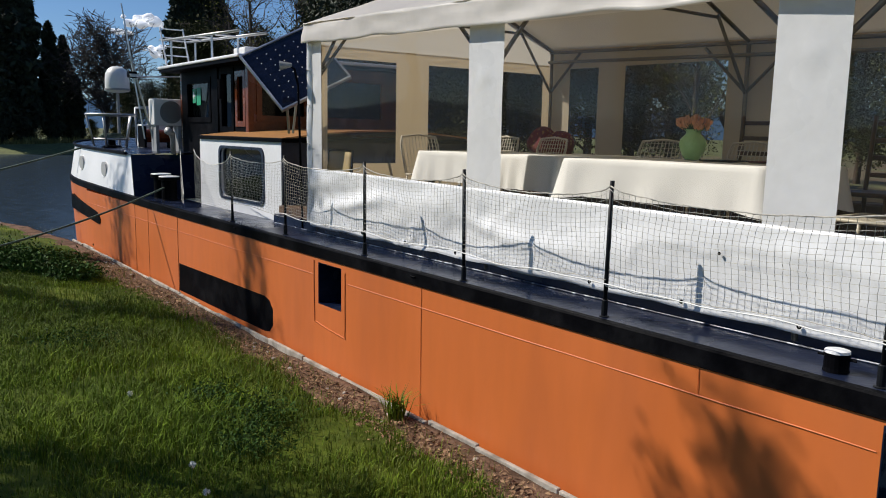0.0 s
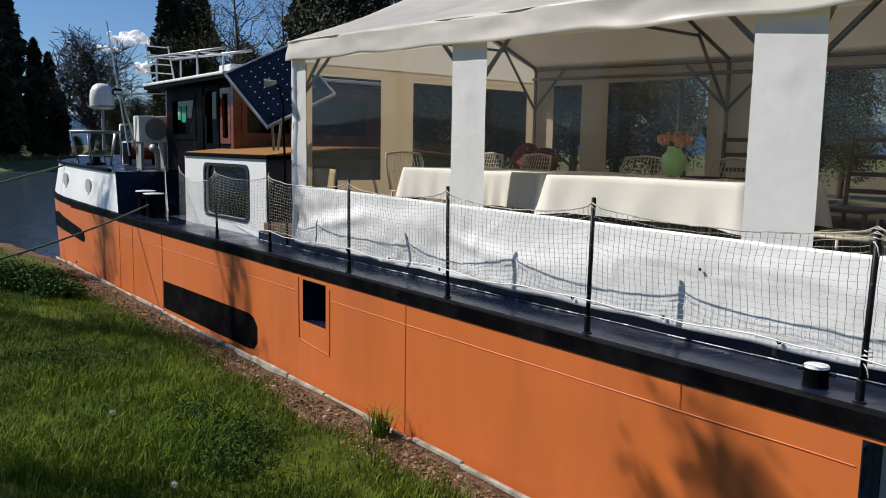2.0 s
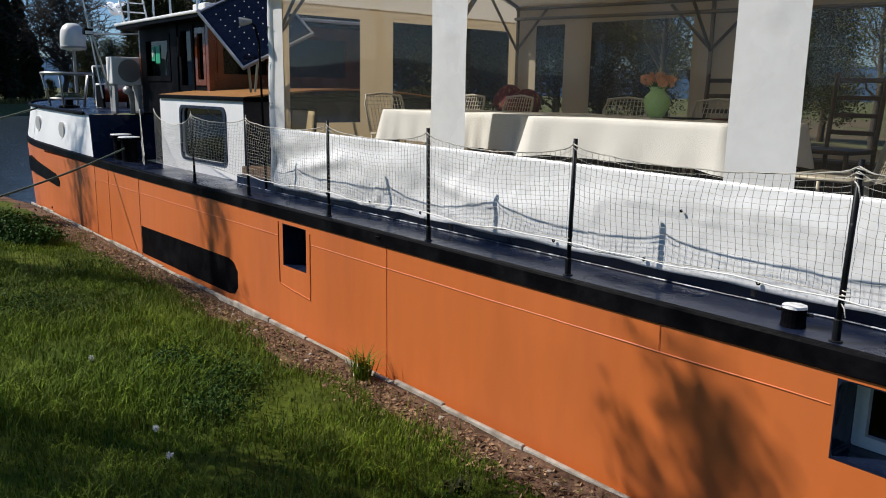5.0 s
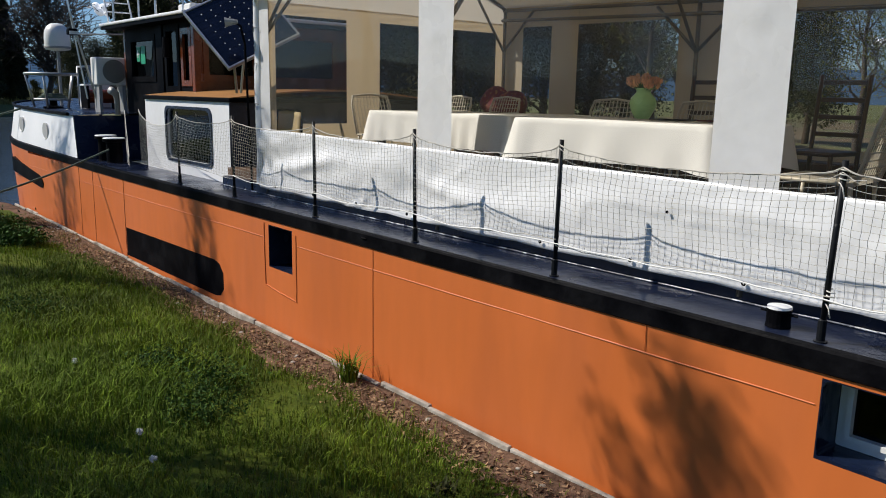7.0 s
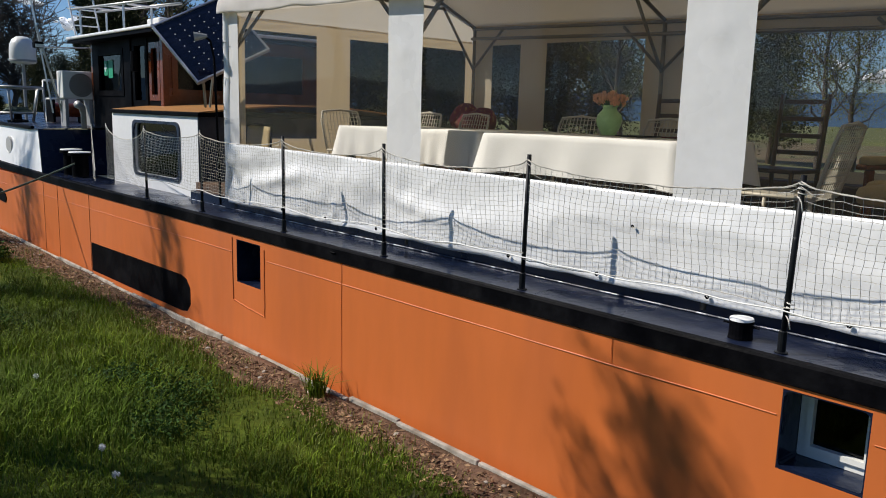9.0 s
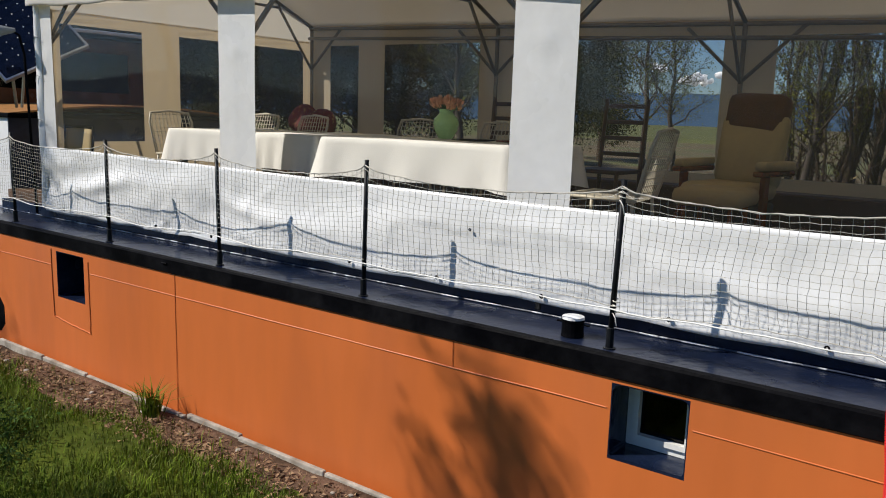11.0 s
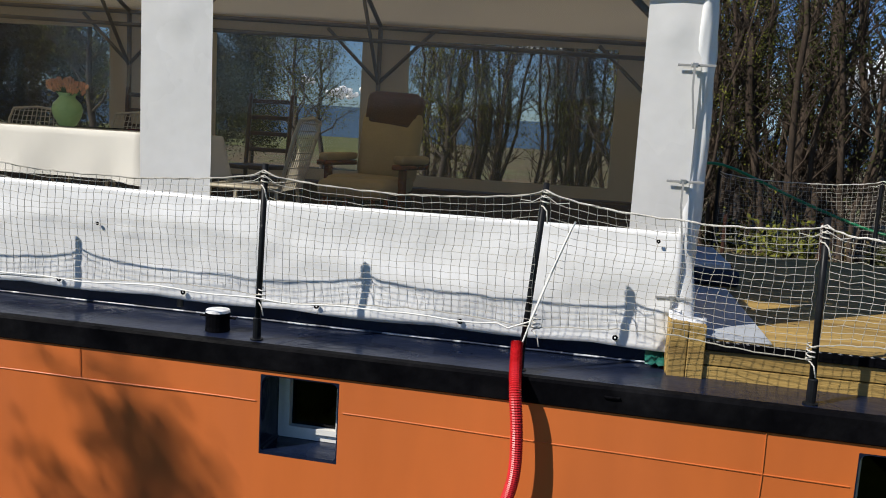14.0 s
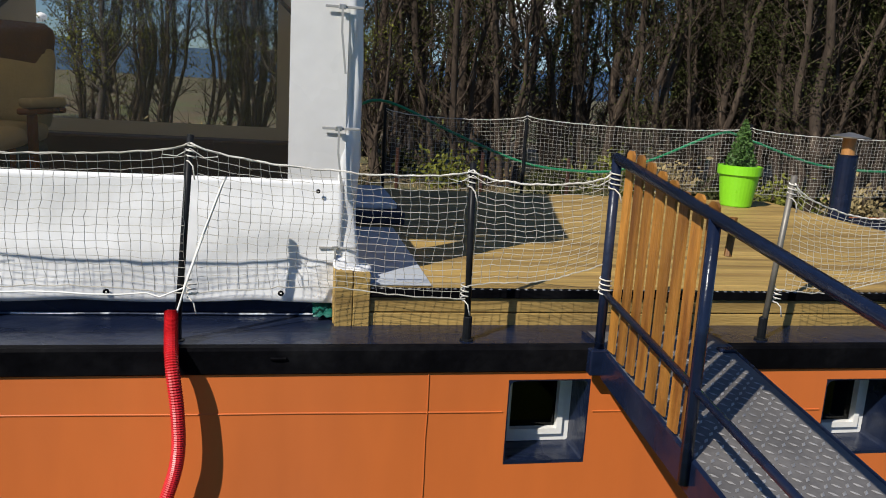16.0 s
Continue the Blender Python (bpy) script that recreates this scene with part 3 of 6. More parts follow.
def tent_walls():
    for a, b in ((TYR, TYL),):
        def f(u, v, a=a, b=b):
            y = a + (b - a) * u
            lo = 1.31 - 0.012 * abs(math.sin(y * 4.2))
            z = lo + (skirt_top(y) - lo) * v
            hold = min(1, 3 * (1 - v) + 0.25)
            return (TX - 0.012 * (1 - v) + wrinkle(y, z) * hold * (0.4 if v == 0 else 1), y, z)
        part("skirt_panel", sheet(f, 330, 22, 0.003), PVC, tent, "white coated sheet skirt with creases", smooth=True)
    for a, b in zip(BAYS, BAYS[1:]):
        # clear window
        def p(u, v, a=a, b=b):
            y = b - 0.02 - (b - a - 0.04) * u
            z = skirt_top(y) - 0.01 + (eave(y) + 0.02 - skirt_top(y)) * v
            return (TX + 0.026 + 0.006 * nz(y * 1.3, z * 1.6, 3), y, z)
        ob = part("clear_window", sheet(p, 16, 10), CLEAR, tent, "clear flexible window sheet", smooth=True)
        ob.visible_shadow = False
    # white upright strips and end strips
    def strip(y0, y1, name="pillar_strip"):
        def f(u, v):
            y = y0 + (y1 - y0) * u
            z = skirt_top(y) - 0.06 + (eave(y) + 0.09 - skirt_top(y)) * v
            return (TX + 0.006 + 0.006 * nz(y * 3, z * 2.2, 9) - 0.012 * math.exp(-((z - 2.72) / 0.06) ** 2 - ((y - (y0 + y1) / 2) / 0.06) ** 2), y, z)
        part(name, sheet(f, 8, 24), STRIPPVC, tent, "white coated strip between windows", smooth=True)
    strip(0.44, 0.83), strip(2.96, 3.36), strip(5.74, 5.95, "end_strip"), strip(-1.86, -1.62, "end_strip")
    # corner sleeve with straps at the aft end
    def sleeve(u, v):
        z = 1.36 + (eave(TYR) - 1.36 + 0.1) * v
        a = radians(290 * u - 120)
        r = 0.046 + 0.026 * nz(u * 6, z * 2, 2) + 0.012 * nz(u * 14, z * 5, 4) + 0.09 * max(0, 1.72 - z)
        return (TX + 0.055 - r * math.cos(a), TYR - 0.005 - 1.1 * r * math.sin(a), z)
    part("corner_sleeve", sheet(sleeve, 20, 40), PVC, tent, "white sheet sleeve laced round the corner", smooth=True)
    def sleeve2(u, v):
        z = 1.34 + (eave(TYL) - 1.34 + 0.05) * v
        a = radians(300 * u - 60)
        r = 0.055 + 0.016 * nz(u * 4, z * 2.5, 8)
        return (TX + 0.03 - r * math.cos(a), TYL + 0.03 + r * math.sin(a), z)
    part("corner_sleeve", sheet(sleeve2, 20, 40), PVC, tent, "white sheet sleeve laced round the corner", smooth=True)
    for z in (1.55, 2.07, 2.57):
        st = part("strap", box((TX - 0.02, TYR - 0.06, z - 0.005), (TX - 0.014, TYR + 0.10, z + 0.006), 0.002), GREYPL, tent, "grey buckled strap")
        part("buckle", box((TX - 0.028, TYR + 0.015, z - 0.010), (TX - 0.021, TYR + 0.045, z + 0.011), 0.003), STEEL, st)
        part("strap_tail", tube([(TX - 0.03, TYR + 0.03, z), (TX - 0.035, TYR + 0.03, z - 0.1), (TX - 0.03, TYR + 0.01, z - 0.27)], 0.006, 4), GREYPL, st)
    for z in (1.75, 2.15, 2.55, 2.9):
        part("lacing", tube([(TX - 0.025, TYL - 0.02, z), (TX - 0.03, TYL + 0.03, z + 0.01), (TX - 0.03, TYL + 0.045, z - 0.05)], 0.004, 5), GREYPL, tent)
    for k in range(11):
        y = -1.6 + 0.72 * k
        part("eyelet", tube([(TX - 0.028, y + 0.009 * math.cos(a), 1.345 + 0.009 * math.sin(a)) for a in [0.785 * q for q in range(8)]], 0.005, 5, closed=True), BLACK, tent)
    for y, z in ((1.05, 1.66), (-1.75, 1.8)):
        part("eyelet", tube([(TX - 0.03, y + 0.006 * math.cos(a), z + 0.006 * math.sin(a)) for a in [0.785 * q for q in range(8)]], 0.004, 5, closed=True), BLACK, tent)
    # valance and roof
    def val(u, v):
        y = TYR - 0.08 + (TYL - TYR + 0.16) * u
        z = eave(y) - 0.005 * math.sin(y * 5) + 0.2 * v
        return (TX - 0.05 - 0.030 * nz(y * 1.7, z * 4, 0) - 0.014 * nz(y * 5, z * 9, 6) - 0.02 * (1 - v), y, z + 0.022 * nz(y * 2.3, 1, 4) * (1 - v))
    part("valance", sheet(val, 90, 8, 0.003), ROOFPVC, tent, "white valance along the eaves", smooth=True)
    cx = (TX + FX) / 2
    def roof(s):
        def f(u, v):
            y = TYR - 0.08 + (TYL - TYR + 0.16) * u
            e = eave(y) + 0.195
            x = (TX - 0.05) + (cx - TX + 0.05) * v if s < 0 else (FX + 0.05) - (FX + 0.05 - cx) * v
            return (x, y, e + 0.75 * v - 0.03 * math.sin(math.pi * v) - 0.02 * abs(math.sin(math.pi * (y - 0.62) / 2.65)) * math.sin(math.pi * v) + 0.01 * nz(y * 2, x * 2, s))
        return f
    for s in (-1, 1):
        part("roof_sheet", sheet(roof(s), 80, 16, 0.003), ROOFPVC, tent, "white sloping roof sheet", smooth=True)
    def gable(y):
        def f(u, v):
            x = TX - 0.03 + (FX - TX + 0.06) * u
            top = eave(y) + 0.19 + 0.72 * (1 - abs(2 * u - 1))
            return (x, y, eave(y) - 0.02 + (top - eave(y) + 0.02) * v)
        return f
    for y in (TYL, TYR):
        part("gable_sheet", sheet(gable(y), 16, 4), ROOFPVC, tent)
    # far wall with windows
    def panel(a, b, z0, z1, material=CREAMPVC, name="far_wall_sheet", x=FX):
        def f(u, v):
            y = b - (b - a) * u
            z = z0(y) + (z1(y) - z0(y)) * v
            return (x + 0.006 * nz(y * 2, z * 2, 4), y, z)
        return part(name, sheet(f, 10, 8), material, tent, smooth=True)
    lo, mid, hi, top = (lambda y: 1.3), (lambda y: 1.86), (lambda y: 3.06 + 0.01 * y), (lambda y: eave(y) + 0.2)
    far = [(-1.50, 0.35), (0.80, 2.25), (3.40, 4.75), (5.17, 5.64)]
    edges = [TYR] + [e for w in far for e in w] + [TYL]
    for a, b in zip(edges[::2], edges[1::2]):
        panel(a, b, lo, top)
    for a, b in far:
        panel(a, b, lo, mid), panel(a, b, hi, top)
        ob = panel(a, b, mid, hi, CLEAR, "clear_window")
        ob.visible_shadow = False
    # end walls
    for y, wins in ((TYL, [(0.64, 1.5), (1.94, 2.55), (2.96, 3.73)]), (TYR, [(0.8, 2.05), (2.3, 3.55)])):
        xs = [TX + 0.02] + [e for w in wins for e in w] + [FX]
        def q(a, b, z0, z1, material=CREAMPVC, name="end_wall_sheet", y=y):
            return part(name, sheet(lambda u, v: (a + (b - a) * u, y + 0.006 * nz(u * 3, v * 3, y), z0 + (z1 - z0) * v), 6, 6), material, tent)
        for a, b in zip(xs[::2], xs[1::2]):
            q(a, b, 1.35, eave(y))
        for a, b in wins:
            q(a, b, 1.35, 1.95), q(a, b, eave(y) - 0.12, eave(y))
            ob = q(a, b, 1.95, eave(y) - 0.12, CLEAR, "clear_window")
            ob.visible_shadow = False
    # frame
    for y in BAYS:
        e = eave(y) + 0.17
        yy = y + (0.03 if y < 0 else -0.03 if y > 5 else 0)
        for x, s in ((TX + 0.06, 1), (FX - 0.05, -1)):
            part("pole", tube([(x, yy, 1.25), (x, yy, e)], 0.022, 10), FRAMEM, tent, smooth=True)
            part("rafter", tube([(x, yy, e), (cx, yy, e + 0.72)], 0.02, 8), FRAMEM, tent, smooth=True)
            part("brace", tube([(x, yy, e - 0.52), (x + s * 0.55, yy, e + 0.2)], 0.017, 8), FRAMEM, tent, smooth=True)
            for d in (-1, 1):
                if TYR < yy + d * 0.5 < TYL:
                    part("brace", tube([(x, yy, e - 0.5), (x, yy + d * 0.5, e - 0.03)], 0.017, 8), FRAMEM, tent, smooth=True)
        part("tie_bar", tube([(TX + 0.6, yy, e + 0.18), (FX - 0.6, yy, e + 0.18)], 0.016, 8), FRAMEM, tent, smooth=True)
    for x, dz in ((TX + 0.06, 0.0), (FX - 0.05, 0.0), (cx, 0.72), (FX - 0.07, -0.12)):
        part("purlin", tube([(x, TYR, eave(TYR) + 0.16 + dz), (x, TYL, eave(TYL) + 0.16 + dz)], 0.02, 8), FRAMEM, tent, smooth=True)


tent_walls()
bm = box((0.57, TYR, 1.2), (4.15, 7.0, 1.42))
solid("floor", bm, FLOORM, "brown boarded floor inside the tent", "floor", kind="structure")
bm = box((3.6, TYR + 0.1, 1.42), (3.85, TYL - 0.1, 1.76), 0.02)
solid("bench", bm, DARKWOOD, "long dark wooden locker bench along the far wall", "bench")


# ---- trees ----
def leaf_quads(centres, size, rr, flat=0.0):
    """Small bent leaves scattered on centres: one joined crown."""
    c = np.asarray(centres, float)
    n = len(c)
    a = rr.normal(size=(n, 3))
    a /= np.linalg.norm(a, axis=1)[:, None]
    b = np.cross(a, rr.normal(size=(n, 3)))
    b /= np.linalg.norm(b, axis=1)[:, None]
    s = size * rr.uniform(0.6, 1.4, (n, 1))
    v = np.stack([c - a * s, c + b * s * 0.45, c + a * s, c - b * s * 0.45], 1).reshape(-1, 3)
    return v, [(4 * k, 4 * k + 1, 4 * k + 2, 4 * k + 3) for k in range(n)]


def limbs(rr, h, r0, lean, count, reach, first, twigs, up=0.6):
    """Trunk and limb paths of a tree: lists of points with radii, and the places of its tips."""
    trunk = [Vector((lean * (z / h) ** 1.4 + 0.02 * h * nz(z * 0.5, lean * 9, 1), 0.02 * h * nz(z * 0.5, lean * 7, 5), z)) for z in [h * k / 9 for k in range(10)]]
    paths = [(trunk, [r0 * (1 - 0.88 * k / 9) for k in range(10)])]
    tips = []
    for k in range(count):
        f = first + (0.97 - first) * (k + rr.uniform(0, 0.9)) / count
        p = trunk[int(f * 9)].lerp(trunk[min(9, int(f * 9) + 1)], f * 9 % 1)
        a = rr.uniform(0, 6.283)
        L = reach * (1.15 - f * 0.75) * rr.uniform(0.6, 1.2)
        d = Vector((math.cos(a), math.sin(a), up * rr.uniform(0.4, 1.5))).normalized()
        pts = [p + d * L * q / 4 + Vector((rr.normal(0, 0.05 * L) * (q > 0), rr.normal(0, 0.05 * L) * (q > 0), 0.04 * L * q)) for q in range(5)]
        rb = r0 * (1 - 0.85 * f) * 0.42
        paths.append((pts, [max(0.006, rb * (1 - 0.2 * q)) for q in range(5)]))
        tips += pts[2:]
        for q in range(twigs):
            s = pts[1 + int(rr.integers(0, 4))]
            e = Vector((rr.normal(0, 1), rr.normal(0, 1), rr.normal(0.5, 0.7))).normalized() * L * rr.uniform(0.22, 0.5)
            m = s + e * 0.5 + Vector((rr.normal(0, 0.06 * L), rr.normal(0, 0.06 * L), 0))
            paths.append(([s, m, s + e], [max(0.005, rb * 0.3), max(0.004, rb * 0.2), 0.003]))
            tips += [m, s + e]
    return paths, tips


def tree(name, label, seed, h, r0, count, reach, first, twigs, leaves, size, material, spread, lean=0.3, up=0.6, group="", bark=None, least=0.0):
    rr = np.random.default_rng(seed)
    root = thing(name, (0, 0, 0), label, "tree", group)
    paths, tips = limbs(rr, h, r0, lean, count, reach, first, twigs, up)
    bm = bmesh.new()
    for k, (p, r) in enumerate(paths):
        tube(p, 0, 7 if k == 0 else 4, bm, radii=[max(q, least) for q in r], cap=False)
    part("trunk", bm, bark or BARK, root, smooth=True)
    if leaves:
        t = np.array([tuple(p) for p in tips])
        c = t[rr.integers(0, len(t), leaves)] + rr.normal(0, spread, (leaves, 3))
        c = c[c[:, 2] > 0.4]
        v, f = leaf_quads(c, size, rr)
        ob = raw("crown", v.tolist(), f, material)
        ob.parent = root
    return root


def cypress(seed, h, w):
    rr = np.random.default_rng(seed)
    root = thing("cypress", (0, 0, 0), "tall dark columnar cypress tree", "tree", "cypresses by the water")
    part("trunk", tube([(0, 0, -0.3), (0, 0, h * 0.8)], 0, 7, radii=[0.2, 0.05]), BARK, root)
    n = 9000
    z = rr.uniform(0.02, 1, n)
    prof = np.sin(np.pi * np.clip(z, 0, 1) ** 0.75) ** 0.7 * w * (1 + 0.25 * np.sin(z * 40 + 3 * np.sin(z * 13)))
    a = rr.uniform(0, 6.283, n)
    rad = prof * rr.uniform(0.55, 1.08, n) * (1 + 0.16 * np.sin(3 * a + 9 * z))
    v, f = leaf_quads(np.stack([rad * np.cos(a), rad * np.sin(a), z * h], 1), 0.3, rr)
    raw("crown", v.tolist(), f, CYPR).parent = root
    return root


def polar(yaw, dist, z):
    return (-3.3 + dist * math.sin(radians(yaw)), -1.5 + dist * math.cos(radians(yaw)), z)


def spread_copies(kinds, spots, seed):
    rr = random.Random(seed)
    used = set()
    for k, (p, s) in enumerate(spots):
        src = kinds[k % len(kinds)]
        m = pose(*p, 0, 0, rr.uniform(0, 360)) @ Matrix.Diagonal((s, s, s, 1))
        if src not in used:
            used.add(src)
            src.matrix_basis = m
        else:
            ob = copy_thing(src, pose(*p, 0, 0, rr.uniform(0, 360)))
            ob.scale = (s, s, s)


def grove_tree(seed, stems, clumps, material, low):
    """A clump of steep gnarled stems carrying tufted foliage, with bare twigs below."""
    rr = np.random.default_rng(seed)
    root = thing("grove_tree", (0, 0, 0), "tall tree with several gnarled stems and tufted olive foliage", "tree", "trees of the grove")
    bm = bmesh.new()
    c = []
    for k in range(stems):
        a = 6.283 * k / stems + rr.uniform(-0.5, 0.5)
        d, b, r0 = rr.uniform(0.02, 0.24), rr.uniform(0.08, 0.4), rr.uniform(0.04, 0.125)
        def at(z, a=a, d=d, b=b, k=k):
            r = b + d * z
            return Vector((r * math.cos(a) + 0.3 * nz(z * 0.6, k, seed), r * math.sin(a) + 0.3 * nz(z * 0.6, k, seed + 3), z))
        zs = [-0.2, 0.15, 0.5, 1, 1.5, 2.1, 2.7, 3.4, 4.2, 5.2, 6.5, 8, 9.6]
        tube([at(z) for z in zs], 0, 8, bm, radii=[r0 * (1.35 if z < 0.2 else 1.05 - 0.085 * z) * (1 + 0.22 * nz(z * 2.1, k, 9)) for z in zs], cap=False)
        for q in range(26):
            z = rr.uniform(0.6, 5.5)
            p, e, L = at(z), rr.uniform(0, 6.283), rr.uniform(0.35, 1.3)
            f = Vector((math.cos(e), math.sin(e), rr.uniform(0.5, 2.2))).normalized() * L
            m = p + f * 0.5 + Vector((rr.normal(0, 0.07), rr.normal(0, 0.07), 0))
            tube([p, m, p + f], 0, 4, bm, radii=[0.018, 0.011, 0.005], cap=False)
            for _ in range(3):
                g = m + Vector((rr.normal(0, 0.25), rr.normal(0, 0.25), rr.uniform(0.1, 0.5)))
                tube([m, g], 0, 3, bm, radii=[0.008, 0.004], cap=False)
        for q in range(clumps):
            z = low + (9.6 - low) * rr.uniform() ** 1.15
            p, e = at(z), rr.uniform(0, 6.283)
            w = rr.uniform(0.1, 0.75)
            c.append(((p.x + w * math.cos(e), p.y + w * math.sin(e), z), rr.uniform(0.09, 0.2)))
    part("trunk", bm, BARK, root, smooth=True)
    pts = np.concatenate([np.array(p) + rr.normal(0, q, (int(460 * q), 3)) * (1, 1, 1.4) for p, q in c])
    v, f = leaf_quads(pts, 0.032, rr)
    raw("crown", v.tolist(), f, material).parent = root
    return root


WOOD = [grove_tree(10, 7, 26, LEAF, 2.5), grove_tree(11, 5, 16, LEAF, 1.8), grove_tree(12, 8, 30, LEAF, 3.0), grove_tree(13, 6, 20, LEAF, 2.6)]
spots = []
rr = random.Random(4)
for k in range(26):
    yaw = 78.0 + k * 2.3 + rr.uniform(-1.0, 1.0)
    if yaw < 93 and k % 2:
        continue
    spots.append((polar(yaw, (22 if yaw < 93 else 17.5) + rr.uniform(-1.0, 2.0) + 3.0 * (k % 2), 0.15), rr.uniform(0.85, 1.15)))
spread_copies(WOOD, spots, 5)
DENSE = [grove_tree(15, 7, 46, LEAF, 2.3)]
spread_copies(DENSE, [(polar(y, d, 0.15), q) for y, d, q in ((117.5, 20.5, 1.0), (121.0, 19, 0.95), (124.5, 18.5, 1.0), (128.0, 19.5, 1.05), (131.5, 18.5, 1.0))], 25)
YOUNG = [grove_tree(14, 4, 14, LEAFY, 0.8)]
spread_copies(YOUNG, [(polar(y, d, 0.15), q) for y, d, q in ((80.5, 20, 0.8), (86.0, 21, 0.9), (94.6, 15.6, 0.75), (97.2, 18, 0.8), (100.5, 20, 0.85))], 15)
FARW = [tree("woodland_tree", "dark dense tree of the distant woodland", 30 + k, 9, 0.2, 26, 2.6, 0.12, 4, 20000, 0.09, CYPR if k else LEAF, 0.46, group="woodland behind the boat") for k in range(2)]
spots = [(polar(y, d, 0.2), s) for y, d, s in ((20, 46, 0.8), (24, 50, 0.85), (29, 44, 1.0), (33, 40, 1.0), (37, 38, 1.05), (41, 37, 1.0), (44, 35, 1.05), (47, 36, 1.05), (50, 36, 0.95), (52.5, 38, 0.8), (64.5, 42, 0.85), (62, 44, 0.7), (15.3, 66, 0.56), (16.7, 62, 0.56), (18.1, 60, 0.6), (19.6, 57, 0.68), (6.0, 97, 0.4), (7.2, 97, 0.4), (8.3, 97, 0.42), (9.4, 97, 0.4), (10.4, 97, 0.4), (11.6, 98, 0.34), (13.0, 98, 0.3), (118, 25, 0.55), (122.5, 23.5, 0.75), (126, 22.5, 0.75), (129.5, 23, 0.75), (133, 22, 0.75), (14.4, 96, 0.34), (31, 36, 1.1), (39, 33, 1.0))]
spread_copies(FARW, spots, 6)
THICK = [tree("thicket_tree", "dark low thicket tree behind the grove", 35 + k, 5.5, 0.12, 30, 1.7, 0.05, 5, 9000, 0.05, CYPR if k else LEAF, 0.3, group="thicket behind the grove") for k in range(2)]
spots = [(polar(93 + 2.1 * k, 25 + 3 * rr.random(), 0.1), rr.uniform(0.3, 0.48)) for k in range(21)]
spread_copies(THICK, spots, 16)
BARE = [tree("bare_tree", "bare branching tree just coming into leaf", 50 + k, 9, 0.16, 24, 3.4, 0.25, 14, 900 + 6500 * k, 0.05, LEAFY, 0.25, lean=0.4, up=0.9, group="bare trees", bark=TWIG) for k in range(2)]
spots = [(polar(23.5, 40, 0.3), 1.12), (polar(67.5, 30, 0.2), 0.85), (polar(26, 44, 0.3), 1.1), (polar(54.5, 27, 0.2), 0.9), (polar(56.5, 34, 0.2), 0.95), (polar(69.3, 34, 0.2), 0.8), (polar(21.5, 48, 0.3), 1.1)] + [(polar(78 + 4.1 * k, 19 + 5 * rr.random(), 0.2), rr.uniform(0.5, 0.75)) for k in range(9)]
spread_copies(BARE, spots, 7)
OAK = tree("bare_oak", "broad bare oak tree beyond the water", 61, 10.8, 0.32, 64, 6.0, 0.16, 30, 0, 0.05, LEAFY, 0.25, lean=0.5, up=0.8, bark=TWIG, least=0.03)
OAK.matrix_basis = pose(*polar(13.9, 90, 0.5), 0, 0, 40)
CYP = [cypress(70, 13, 1.25), cypress(71, 12, 1.05)]
spots = [(polar(y, d, 0.4), s) for y, d, s in ((9.0, 88, 1.42), (7.6, 86, 1.15), (6.2, 86, 1.5), (10.7, 90, 1.0), (11.5, 93, 0.85), (19.0, 55, 1.12), (20.6, 57, 1.1), (28.2, 52, 1.35), (29.8, 54, 1.3), (31.5, 55, 1.2), (12.2, 92, 0.55), (8.2, 92, 1.3))]
spread_copies(CYP, spots, 8)
# trees on the near bank whose shade falls on the hull and the grass
SHADE = [tree("bank_tree", "slim bare-limbed tree on the canal bank", 90 + k, 8.2, 0.11, 26, 1.35, 0.3, 6, 4600 - 2600 * k, 0.04, LEAF, 0.10, lean=0.2, up=2.4, group="trees on the bank", bark=TWIG) for k in range(2)]
spots = [((-3.9, 5.05, 0.45), 0.74), ((-5.0, 12.2, 0.5), 1.12), ((-7.5, 8.3, 0.5), 1.05), ((-5.2, 17.8, 0.5), 1.18), ((-8.4, 6.9, 0.5), 1.1), ((-8.8, 9.9, 0.5), 1.05)]
spread_copies(SHADE, spots, 9)


def bushes():
    rr2 = np.random.default_rng(3)
    for k in range(16):
        x, y, z = polar(75 + 3.8 * k, 15.6 + rr2.uniform(-0.5, 2), 0.3)
        n = 700
        w = rr2.uniform(0.4, 0.85)
        c = rr2.normal(0, 1, (n, 3)) * (w * 0.5, w * 0.5, w * 0.34) + (0, 0, w * 0.55)
        c[:, 2] = np.abs(c[:, 2])
        v, f = leaf_quads(c, 0.06, rr2)
        ob = raw("undergrowth_bush", v.tolist(), f, (LEAF, LEAFY, DRYGRASS)[k % 3])
        ob.location = (x, y, z - 0.12)
        tagged(ob, "low scrubby bush under the grove trees", "bush", "bushes under the trees")


bushes()


